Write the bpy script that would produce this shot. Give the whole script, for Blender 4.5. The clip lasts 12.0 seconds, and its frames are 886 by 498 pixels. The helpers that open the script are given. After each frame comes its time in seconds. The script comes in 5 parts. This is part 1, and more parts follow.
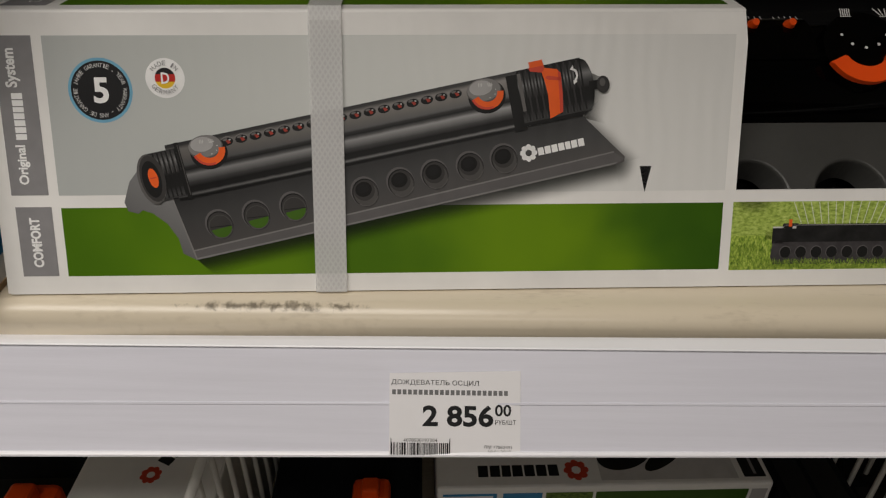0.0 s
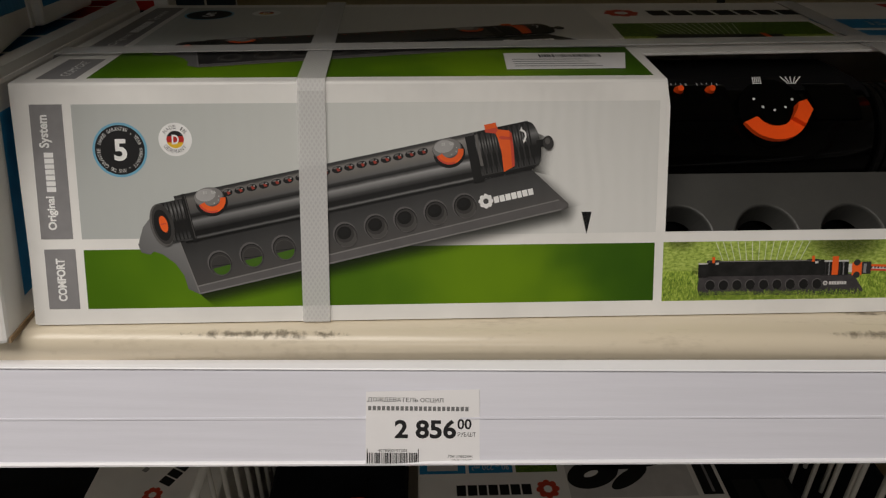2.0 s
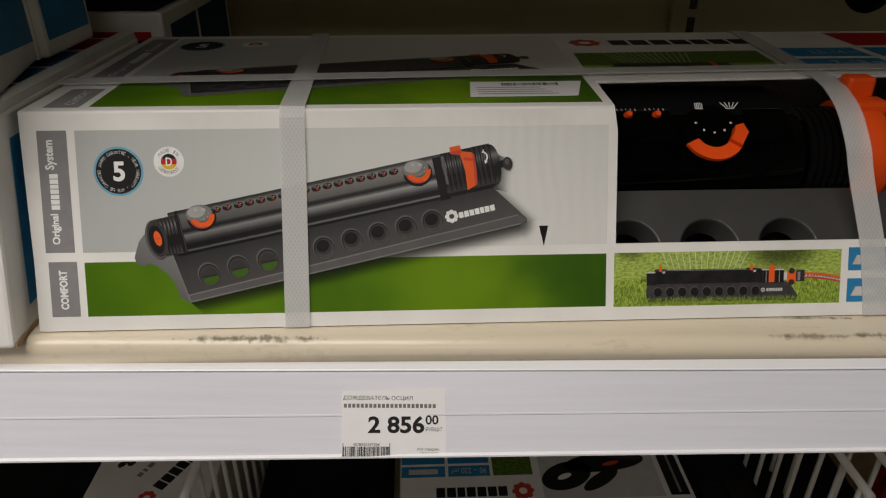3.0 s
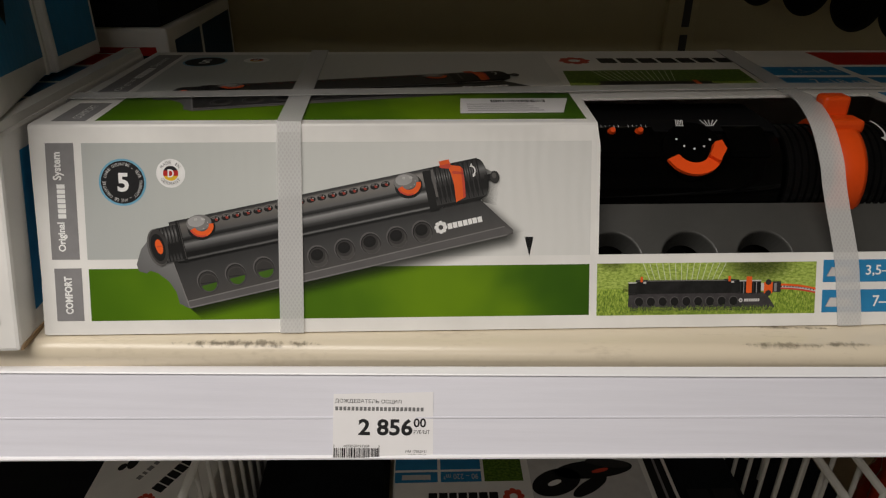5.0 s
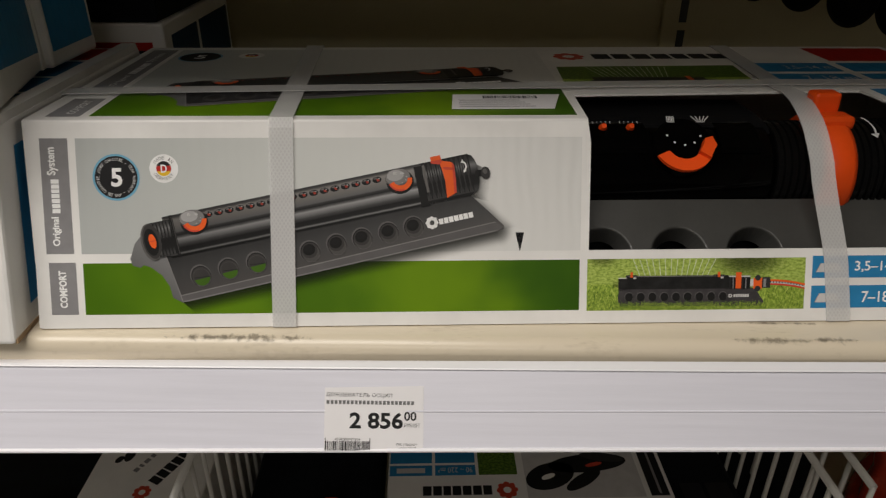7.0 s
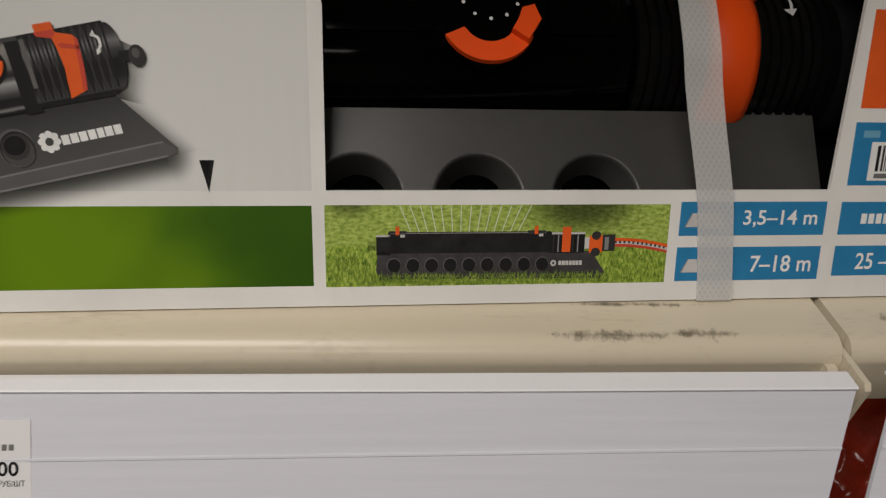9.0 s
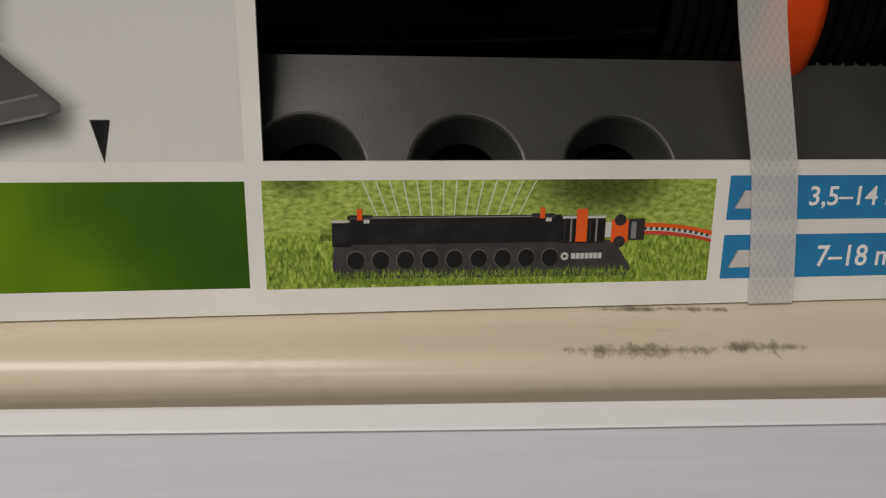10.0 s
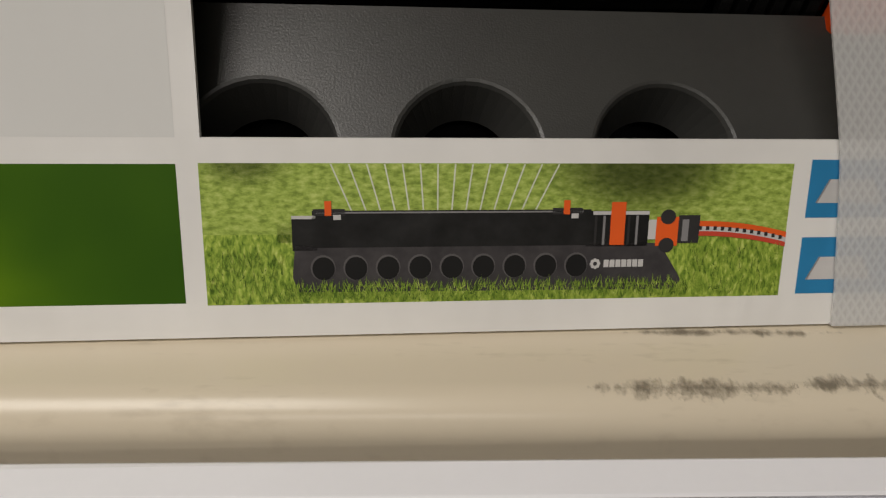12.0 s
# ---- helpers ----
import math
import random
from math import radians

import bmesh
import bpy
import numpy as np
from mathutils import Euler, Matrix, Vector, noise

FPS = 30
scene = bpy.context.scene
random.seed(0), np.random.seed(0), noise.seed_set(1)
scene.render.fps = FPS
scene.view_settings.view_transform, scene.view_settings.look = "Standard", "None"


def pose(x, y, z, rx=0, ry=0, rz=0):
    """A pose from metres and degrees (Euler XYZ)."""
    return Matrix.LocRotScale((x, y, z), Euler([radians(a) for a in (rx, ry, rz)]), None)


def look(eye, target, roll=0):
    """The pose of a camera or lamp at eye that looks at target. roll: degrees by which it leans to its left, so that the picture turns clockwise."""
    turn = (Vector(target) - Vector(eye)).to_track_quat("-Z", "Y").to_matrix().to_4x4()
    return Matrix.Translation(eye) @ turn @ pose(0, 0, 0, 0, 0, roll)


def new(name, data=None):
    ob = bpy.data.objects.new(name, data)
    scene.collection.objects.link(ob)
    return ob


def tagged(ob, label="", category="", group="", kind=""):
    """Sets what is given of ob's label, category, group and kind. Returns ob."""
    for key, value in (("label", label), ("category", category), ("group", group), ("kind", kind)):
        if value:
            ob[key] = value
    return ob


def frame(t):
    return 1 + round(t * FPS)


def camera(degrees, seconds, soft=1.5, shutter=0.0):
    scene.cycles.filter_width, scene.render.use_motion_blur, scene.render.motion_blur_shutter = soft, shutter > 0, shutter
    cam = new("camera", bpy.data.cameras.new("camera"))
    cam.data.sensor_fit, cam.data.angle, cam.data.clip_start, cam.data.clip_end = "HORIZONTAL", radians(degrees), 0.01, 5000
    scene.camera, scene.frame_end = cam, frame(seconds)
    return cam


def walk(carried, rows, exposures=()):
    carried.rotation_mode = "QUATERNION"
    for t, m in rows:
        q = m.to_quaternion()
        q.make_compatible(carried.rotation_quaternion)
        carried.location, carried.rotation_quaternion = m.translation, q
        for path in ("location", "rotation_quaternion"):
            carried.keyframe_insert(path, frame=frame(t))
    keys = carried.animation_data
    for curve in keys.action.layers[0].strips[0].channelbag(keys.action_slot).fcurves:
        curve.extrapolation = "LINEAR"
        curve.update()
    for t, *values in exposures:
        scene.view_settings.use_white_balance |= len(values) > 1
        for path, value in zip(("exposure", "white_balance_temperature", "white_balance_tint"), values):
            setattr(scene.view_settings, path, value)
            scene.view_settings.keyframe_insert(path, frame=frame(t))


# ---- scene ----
cam = camera(66.0, 12.0, soft=1.2, shutter=0.25)
PATH = [
    (0, (0.19804, -0.27358, 1.39936), (0.21089, 0.14711, 1.12944), 0.35),
    (0.5, (0.19909, -0.27899, 1.40211), (0.21435, 0.14409, 1.13609), 0.39),
    (1, (0.20049, -0.28905, 1.40818), (0.21451, 0.13851, 1.14935), 0.27),
    (1.5, (0.20309, -0.29972, 1.41516), (0.22072, 0.12957, 1.15942), 0.63),
    (2, (0.21244, -0.31809, 1.42778), (0.22702, 0.11570, 1.17957), 0.19),
    (2.5, (0.21913, -0.33947, 1.43662), (0.23501, 0.09790, 1.19485), 0.16),
    (3, (0.22810, -0.35313, 1.44183), (0.24486, 0.08737, 1.20589), 0.04),
    (5, (0.23629, -0.36931, 1.44924), (0.25091, 0.07509, 1.22056), 0.31),
    (5.5, (0.23085, -0.36580, 1.44798), (0.24566, 0.07843, 1.21898), 0.41),
    (6, (0.22673, -0.36614, 1.44860), (0.24363, 0.07699, 1.21761), 0.66),
    (6.5, (0.22743, -0.37288, 1.44551), (0.24323, 0.06951, 1.21302), 0.59),
    (7, (0.24328, -0.37211, 1.45102), (0.25632, 0.07054, 1.21888), 0.34),
    (7.5, (0.28953, -0.34711, 1.44486), (0.31528, 0.08989, 1.20326), 0.72),
    (7.7, (0.31157, -0.33251, 1.44004), (0.34087, 0.10109, 1.19280), 0.81),
    (9.5, (0.37202, -0.18697, 1.36151), (0.42917, 0.21419, 1.06860), 4.23),
    (10, (0.38001, -0.16775, 1.34360), (0.43559, 0.23716, 1.05558), 3.60),
    (10.5, (0.38400, -0.15166, 1.33055), (0.44044, 0.25478, 1.04485), 3.66),
    (11, (0.38939, -0.13957, 1.32290), (0.44731, 0.26640, 1.03684), 3.59),
    (11.5, (0.39331, -0.13417, 1.31559), (0.44611, 0.27361, 1.03111), 3.00),
    (12, (0.38974, -0.12821, 1.31443), (0.43704, 0.28082, 1.03077), 3.13),
]
EXPOSURES = [(0, -0.06), (2.5, 0.08), (5.5, 0.22), (7.5, 0.20), (9.5, 0.04), (12, 0.14)]
walk(cam, [(t, look(eye, target, roll)) for t, eye, target, roll in PATH], EXPOSURES)

# ---- light ----
LAMP_W = 26.8
UPPER_Z, UPPER_Y = 1.57, -0.042
world = bpy.data.worlds.new("store_light")
scene.world = world
world.use_nodes = True
world.node_tree.nodes["Background"].inputs[0].default_value = (1.0, 0.95, 0.88, 1)
world.node_tree.nodes["Background"].inputs[1].default_value = 0.004


def tube_lamp(x, y, z, sx, sy, watts, colour):
    data = bpy.data.lights.new("fluorescent_light", "AREA")
    data.shape, data.size, data.size_y, data.energy, data.color = "RECTANGLE", sx, sy, watts, colour
    ob = new("fluorescent_light", data)
    ob.matrix_world = Matrix.Translation((x, y, z))
    return tagged(ob, "long white fluorescent ceiling light over the aisle", "ceiling light")


WARM = (1.0, 0.935, 0.87)
tube_lamp(-0.54, -0.66, 2.6, 1.6, 0.82, LAMP_W * 1.02, WARM)
tube_lamp(0.10, -2.4, 2.6, 1.5, 0.4, LAMP_W * 0.50, WARM)

# ---- materials ----
def nodes_of(name):
    m = bpy.data.materials.new(name)
    m.use_nodes = True
    return m, m.node_tree.nodes, m.node_tree.links, m.node_tree.nodes["Principled BSDF"]


def paint(name, colour, rough=0.5, metal=0.0, vary=0.06, scale=40.0, bump=0.0, bump_scale=300.0, spec=0.5, coat=0.0, stretch=(1, 1, 1)):
    """A surface with a base colour that varies at two scales, and a fine relief."""
    m, n, l, b = nodes_of(name)
    tc = n.new("ShaderNodeTexCoord")
    mp = n.new("ShaderNodeMapping")
    mp.inputs["Scale"].default_value = stretch
    l.new(tc.outputs["Object"], mp.inputs[0])
    big, fine = n.new("ShaderNodeTexNoise"), n.new("ShaderNodeTexNoise")
    big.inputs["Scale"].default_value, fine.inputs["Scale"].default_value = scale, scale * 11
    big.inputs["Detail"].default_value = fine.inputs["Detail"].default_value = 3
    mix = n.new("ShaderNodeMath")
    mix.operation = "MULTIPLY_ADD"
    mix.inputs[1].default_value = 0.35
    ramp = n.new("ShaderNodeValToRGB")
    ramp.color_ramp.elements[0].position, ramp.color_ramp.elements[1].position = 0.4, 0.95
    ramp.color_ramp.elements[0].color = (*[c * (1 - vary) for c in colour], 1)
    ramp.color_ramp.elements[1].color = (*[min(1, c * (1 + vary)) for c in colour], 1)
    for t in (big, fine):
        l.new(mp.outputs[0], t.inputs["Vector"])
    l.new(fine.outputs["Fac"], mix.inputs[0])
    l.new(big.outputs["Fac"], mix.inputs[2])
    l.new(mix.outputs[0], ramp.inputs[0])
    l.new(ramp.outputs[0], b.inputs["Base Color"])
    b.inputs["Roughness"].default_value, b.inputs["Metallic"].default_value = rough, metal
    b.inputs["Specular IOR Level"].default_value, b.inputs["Coat Weight"].default_value = spec, coat
    b.inputs["Coat Roughness"].default_value = 0.15
    if bump:
        nz, bp = n.new("ShaderNodeTexNoise"), n.new("ShaderNodeBump")
        nz.inputs["Scale"].default_value, nz.inputs["Detail"].default_value = bump_scale, 2
        bp.inputs["Strength"].default_value, bp.inputs["Distance"].default_value = bump, 0.001
        l.new(mp.outputs[0], nz.inputs["Vector"])
        l.new(nz.outputs["Fac"], bp.inputs["Height"])
        l.new(bp.outputs[0], b.inputs["Normal"])
    return m


def ink(name, colour, rough=0.42):
    """Printing ink on coated card: a slight mottle and the flutes of the corrugated board."""
    m, n, l, b = nodes_of(name)
    tc, nz, ramp = n.new("ShaderNodeTexCoord"), n.new("ShaderNodeTexNoise"), n.new("ShaderNodeValToRGB")
    nz.inputs["Scale"].default_value, nz.inputs["Detail"].default_value = 90, 6
    ramp.color_ramp.elements[0].position, ramp.color_ramp.elements[1].position = 0.3, 0.7
    ramp.color_ramp.elements[0].color = (*[c * 0.93 for c in colour], 1)
    ramp.color_ramp.elements[1].color = (*[min(1, c * 1.06) for c in colour], 1)
    l.new(tc.outputs["Object"], nz.inputs["Vector"])
    l.new(nz.outputs["Fac"], ramp.inputs[0])
    l.new(ramp.outputs[0], b.inputs["Base Color"])
    flutes(n, l, tc, b)
    b.inputs["Roughness"].default_value = rough
    b.inputs["Specular IOR Level"].default_value = 0.2
    return m


def flutes(n, l, tc, b, strength=0.13):
    wv, bp = n.new("ShaderNodeTexWave"), n.new("ShaderNodeBump")
    wv.inputs["Scale"].default_value, wv.inputs["Distortion"].default_value = 38, 5.0
    wv.inputs["Detail"].default_value, wv.inputs["Detail Scale"].default_value = 3, 0.6
    bp.inputs["Strength"].default_value, bp.inputs["Distance"].default_value = strength, 0.0006
    l.new(tc.outputs["Object"], wv.inputs["Vector"])
    l.new(wv.outputs["Fac"], bp.inputs["Height"])
    l.new(bp.outputs[0], b.inputs["Normal"])


def ramp_ink(name, direction, start, span, stops, rough=0.4, mottle=0.0, mscale=60.0, gain=None, spec=0.22):
    """Ink whose tone runs along a direction of the sheet, as printed artwork does."""
    m, n, l, b = nodes_of(name)
    tc, dot, rng = n.new("ShaderNodeTexCoord"), n.new("ShaderNodeVectorMath"), n.new("ShaderNodeMapRange")
    dot.operation = "DOT_PRODUCT"
    dot.inputs[1].default_value = (direction[0], direction[1], 0)
    rng.inputs["From Min"].default_value, rng.inputs["From Max"].default_value = start, start + span
    ramp = n.new("ShaderNodeValToRGB")
    while len(ramp.color_ramp.elements) < len(stops):
        ramp.color_ramp.elements.new(0.5)
    for e, (p, c) in zip(ramp.color_ramp.elements, stops):
        e.position, e.color = p, (*(c if isinstance(c, tuple) else (c, c, c)), 1)
    l.new(tc.outputs["Object"], dot.inputs[0])
    if mottle:
        nz, add = n.new("ShaderNodeTexNoise"), n.new("ShaderNodeMath")
        nz.inputs["Scale"].default_value, nz.inputs["Detail"].default_value = mscale, 3
        add.operation = "MULTIPLY_ADD"
        add.inputs[1].default_value = mottle
        l.new(tc.outputs["Object"], nz.inputs["Vector"])
        l.new(nz.outputs["Fac"], add.inputs[0])
        l.new(dot.outputs["Value"], add.inputs[2])
        l.new(add.outputs[0], rng.inputs["Value"])
    else:
        l.new(dot.outputs["Value"], rng.inputs["Value"])
    l.new(rng.outputs[0], ramp.inputs[0])
    l.new(ramp.outputs[0], b.inputs["Base Color"])
    if gain:
        sep, lift, mul = n.new("ShaderNodeSeparateXYZ"), n.new("ShaderNodeMapRange"), n.new("ShaderNodeVectorMath")
        for k, v in zip(("From Min", "From Max", "To Min", "To Max"), gain):
            lift.inputs[k].default_value = v
        mul.operation = "MULTIPLY"
        l.new(tc.outputs["Object"], sep.inputs[0])
        l.new(sep.outputs[0], lift.inputs["Value"])
        l.new(ramp.outputs[0], mul.inputs[0])
        l.new(lift.outputs[0], mul.inputs[1])
        l.new(mul.outputs[0], b.inputs["Base Color"])
    flutes(n, l, tc, b)
    b.inputs["Roughness"].default_value, b.inputs["Specular IOR Level"].default_value = rough, spec
    return m


def mottled_ink(name, colours, scale, detail=3, stretch=(1, 1, 1), spread=(0.3, 0.7), rough=0.4, distort=0.0):
    """A printed photograph's texture out of noise: blurred lawn, sharp grass."""
    m, n, l, b = nodes_of(name)
    tc, mp, nz, ramp = n.new("ShaderNodeTexCoord"), n.new("ShaderNodeMapping"), n.new("ShaderNodeTexNoise"), n.new("ShaderNodeValToRGB")
    mp.inputs["Scale"].default_value = stretch
    nz.inputs["Scale"].default_value, nz.inputs["Detail"].default_value, nz.inputs["Distortion"].default_value = scale, detail, distort
    nz.inputs["Roughness"].default_value = 0.6
    while len(ramp.color_ramp.elements) < len(colours):
        ramp.color_ramp.elements.new(0.5)
    for i, (e, c) in enumerate(zip(ramp.color_ramp.elements, colours)):
        e.position = spread[0] + (spread[1] - spread[0]) * i / (len(colours) - 1)
        e.color = (*c, 1)
    l.new(tc.outputs["Object"], mp.inputs[0])
    l.new(mp.outputs[0], nz.inputs["Vector"])
    l.new(nz.outputs["Fac"], ramp.inputs[0])
    l.new(ramp.outputs[0], b.inputs["Base Color"])
    flutes(n, l, tc, b, 0.07)
    b.inputs["Roughness"].default_value, b.inputs["Specular IOR Level"].default_value = rough, 0.22
    return m


def strap_material():
    """Woven-look white polypropylene strapping with an embossed diamond pattern, partly see-through."""
    m, n, l, b = nodes_of("embossed_strap_plastic")
    tc, mp = n.new("ShaderNodeTexCoord"), n.new("ShaderNodeMapping")
    mp.inputs["Scale"].default_value = (1, 1, 1)
    l.new(tc.outputs["UV"], mp.inputs[0])
    height = None
    for angle in (32, -32):
        rot, wv = n.new("ShaderNodeMapping"), n.new("ShaderNodeTexWave")
        rot.inputs["Rotation"].default_value = (0, 0, radians(angle))
        wv.inputs["Scale"].default_value = 150
        l.new(mp.outputs[0], rot.inputs[0])
        l.new(rot.outputs[0], wv.inputs["Vector"])
        if height is None:
            height = wv
        else:
            mx = n.new("ShaderNodeMath")
            mx.operation = "MAXIMUM"
            l.new(height.outputs["Fac"], mx.inputs[0])
            l.new(wv.outputs["Fac"], mx.inputs[1])
            height = mx
    bp, ramp = n.new("ShaderNodeBump"), n.new("ShaderNodeValToRGB")
    bp.inputs["Strength"].default_value, bp.inputs["Distance"].default_value = 0.3, 0.0004
    ramp.color_ramp.elements[0].position, ramp.color_ramp.elements[1].position = 0.35, 1.0
    ramp.color_ramp.elements[0].color, ramp.color_ramp.elements[1].color = (0.70, 0.70, 0.695, 1), (0.80, 0.80, 0.79, 1)
    l.new(height.outputs[0], bp.inputs["Height"])
    l.new(height.outputs[0], ramp.inputs[0])
    l.new(ramp.outputs[0], b.inputs["Base Color"])
    l.new(bp.outputs[0], b.inputs["Normal"])
    b.inputs["Roughness"].default_value = 0.38
    clear, mix = n.new("ShaderNodeBsdfTransparent"), n.new("ShaderNodeMixShader")
    mix.inputs[0].default_value = 0.49
    l.new(clear.outputs[0], mix.inputs[1])
    l.new(b.outputs[0], mix.inputs[2])
    l.new(mix.outputs[0], n["Material Output"].inputs[0])
    return m


def shelf_material():
    """Cream powder-coated steel with grey rub marks and dust near its front edge."""
    m, n, l, b = nodes_of("cream_shelf_steel")
    tc, mp = n.new("ShaderNodeTexCoord"), n.new("ShaderNodeMapping")
    mp.inputs["Scale"].default_value = (1, 4, 1)
    l.new(tc.outputs["Object"], mp.inputs[0])
    cloud, speck, mul, ramp, mix = (n.new("ShaderNodeTexNoise"), n.new("ShaderNodeTexNoise"), n.new("ShaderNodeMath"),
                                    n.new("ShaderNodeValToRGB"), n.new("ShaderNodeMixRGB"))
    cloud.inputs["Scale"].default_value, cloud.inputs["Detail"].default_value = 14, 2
    speck.inputs["Scale"].default_value, speck.inputs["Detail"].default_value = 130, 6
    mul.operation = "MULTIPLY"
    ramp.color_ramp.elements[0].position, ramp.color_ramp.elements[1].position = 0.30, 0.46
    ramp.color_ramp.elements[0].color, ramp.color_ramp.elements[1].color = (0, 0, 0, 1), (0.36, 0.36, 0.36, 1)
    mix.inputs["Color1"].default_value, mix.inputs["Color2"].default_value = (0.65, 0.575, 0.445, 1), (0.40, 0.34, 0.25, 1)
    for t in (cloud, speck):
        l.new(mp.outputs[0], t.inputs["Vector"])
    l.new(cloud.outputs["Fac"], mul.inputs[0])
    l.new(speck.outputs["Fac"], mul.inputs[1])
    l.new(mul.outputs[0], ramp.inputs[0])
    l.new(ramp.outputs[0], mix.inputs["Fac"])
    l.new(mix.outputs[0], b.inputs["Base Color"])
    b.inputs["Roughness"].default_value = 0.27
    return m


def scuff_material():
    """Dark rubber rub marks: broken streaks, clear between."""
    m, n, l, b = nodes_of("dark_rub_mark")
    tc, mp, nz, ramp = n.new("ShaderNodeTexCoord"), n.new("ShaderNodeMapping"), n.new("ShaderNodeTexNoise"), n.new("ShaderNodeValToRGB")
    mp.inputs["Scale"].default_value = (0.62, 0.34, 1)
    mp.inputs["Rotation"].default_value = (0, 0, radians(24))
    nz.inputs["Scale"].default_value, nz.inputs["Detail"].default_value, nz.inputs["Roughness"].default_value = 430, 5, 0.70
    l.new(tc.outputs["Object"], mp.inputs[0])
    l.new(mp.outputs[0], nz.inputs["Vector"])
    uvx, edge, add = n.new("ShaderNodeSeparateXYZ"), n.new("ShaderNodeMath"), n.new("ShaderNodeMath")
    l.new(tc.outputs["UV"], uvx.inputs[0])
    edge.operation, add.operation = "MULTIPLY_ADD", "ADD"
    edge.inputs[1].default_value, edge.inputs[2].default_value = -0.36, 0.130
    l.new(uvx.outputs[1], edge.inputs[0])
    l.new(nz.outputs["Fac"], add.inputs[0])
    l.new(edge.outputs[0], add.inputs[1])
    ramp.color_ramp.elements[0].position, ramp.color_ramp.elements[1].position = 0.45, 0.68
    ramp.color_ramp.elements[0].color, ramp.color_ramp.elements[1].color = (0, 0, 0, 1), (0.52, 0.52, 0.52, 1)
    l.new(add.outputs[0], ramp.inputs[0])
    clear, mix = n.new("ShaderNodeBsdfTransparent"), n.new("ShaderNodeMixShader")
    b.inputs["Base Color"].default_value, b.inputs["Roughness"].default_value = (0.085, 0.068, 0.042, 1), 0.7
    l.new(ramp.outputs[0], mix.inputs[0])
    l.new(clear.outputs[0], mix.inputs[1])
    l.new(b.outputs[0], mix.inputs[2])
    l.new(mix.outputs[0], n["Material Output"].inputs[0])
    return m


def card_material(name, colour):
    m, n, l, b = nodes_of(name)
    tc, nz, ramp = n.new("ShaderNodeTexCoord"), n.new("ShaderNodeTexNoise"), n.new("ShaderNodeValToRGB")
    nz.inputs["Scale"].default_value, nz.inputs["Detail"].default_value = 25, 8
    ramp.color_ramp.elements[0].position, ramp.color_ramp.elements[1].position = 0.3, 0.75
    ramp.color_ramp.elements[0].color = (*[c * 0.92 for c in colour], 1)
    ramp.color_ramp.elements[1].color = (*[min(1, c * 1.05) for c in colour], 1)
    l.new(tc.outputs["Object"], nz.inputs["Vector"])
    l.new(nz.outputs["Fac"], ramp.inputs[0])
    l.new(ramp.outputs[0], b.inputs["Base Color"])
    flutes(n, l, tc, b)
    b.inputs["Roughness"].default_value = 0.42
    return m


CARD = card_material("white_coated_card", (0.80, 0.79, 0.765))
KRAFT = paint("brown_corrugated_card", (0.30, 0.20, 0.11), 0.85, vary=0.2)
STRAP = strap_material()
def lawn_ink():
    """The out-of-focus lawn of the print: soft greens that run from one to the next."""
    m, n, l, b = nodes_of("blurred_lawn_print")
    tc, sep, nz, wob, rng, ramp = (n.new("ShaderNodeTexCoord"), n.new("ShaderNodeSeparateXYZ"), n.new("ShaderNodeTexNoise"),
                                   n.new("ShaderNodeMath"), n.new("ShaderNodeMapRange"), n.new("ShaderNodeValToRGB"))
    nz.inputs["Scale"].default_value, nz.inputs["Detail"].default_value = 22, 2
    wob.operation = "MULTIPLY_ADD"
    wob.inputs[1].default_value = 0.11
    rng.inputs["From Min"].default_value, rng.inputs["From Max"].default_value = 0.075, 0.40
    l.new(tc.outputs["Object"], sep.inputs[0])
    l.new(tc.outputs["Object"], nz.inputs["Vector"])
    l.new(nz.outputs["Fac"], wob.inputs[0])
    l.new(sep.outputs[0], wob.inputs[2])
    l.new(wob.outputs[0], rng.inputs["Value"])
    l.new(rng.outputs[0], ramp.inputs[0])
    ramp.color_ramp.interpolation = "B_SPLINE"
    cols = [(0.0, (0.055, 0.135, 0.004)), (0.16, (0.085, 0.185, 0.005)), (0.30, (0.120, 0.235, 0.006)), (0.44, (0.048, 0.122, 0.004)), (0.56, (0.078, 0.170, 0.005)),
            (0.70, (0.150, 0.270, 0.006)), (0.80, (0.105, 0.205, 0.006)), (0.90, (0.042, 0.112, 0.005)), (1.0, (0.030, 0.085, 0.005))]
    e = ramp.color_ramp.elements
    while len(e) < len(cols):
        e.new(0.5)
    for i, (p, c) in enumerate(cols):
        e[i].position, e[i].color = p, (*c, 1)
    l.new(ramp.outputs[0], b.inputs["Base Color"])
    b.inputs["Roughness"].default_value, b.inputs["Specular IOR Level"].default_value = 0.4, 0.15
    return m


SHELF = shelf_material()
SCUFF = scuff_material()
RAIL = paint("white_rail_plastic", (0.66, 0.66, 0.725), 0.33, vary=0.045, scale=7, stretch=(0.5, 40, 40))
# the rail's plastic again, lightened for the light its edges catch
RAIL_LIT = paint("white_rail_lit", (0.82, 0.82, 0.85), 0.28, vary=0.02)
PAPER = paint("label_paper", (0.76, 0.75, 0.76), 0.45, vary=0.02)
BLACK_INK = ink("black_ink", (0.012, 0.012, 0.013), 0.5)
INK_SOFT = ink("grey_print", (0.16, 0.16, 0.16), 0.5)
WHITE_INK = ink("white_print", (0.82, 0.82, 0.81))
GREY_BAR = ink("grey_bar_print", (0.235, 0.23, 0.235))
BLUE_INK = ink("blue_print", (0.028, 0.21, 0.43))
DEEP_BLUE = ink("deep_blue_print", (0.006, 0.035, 0.085))
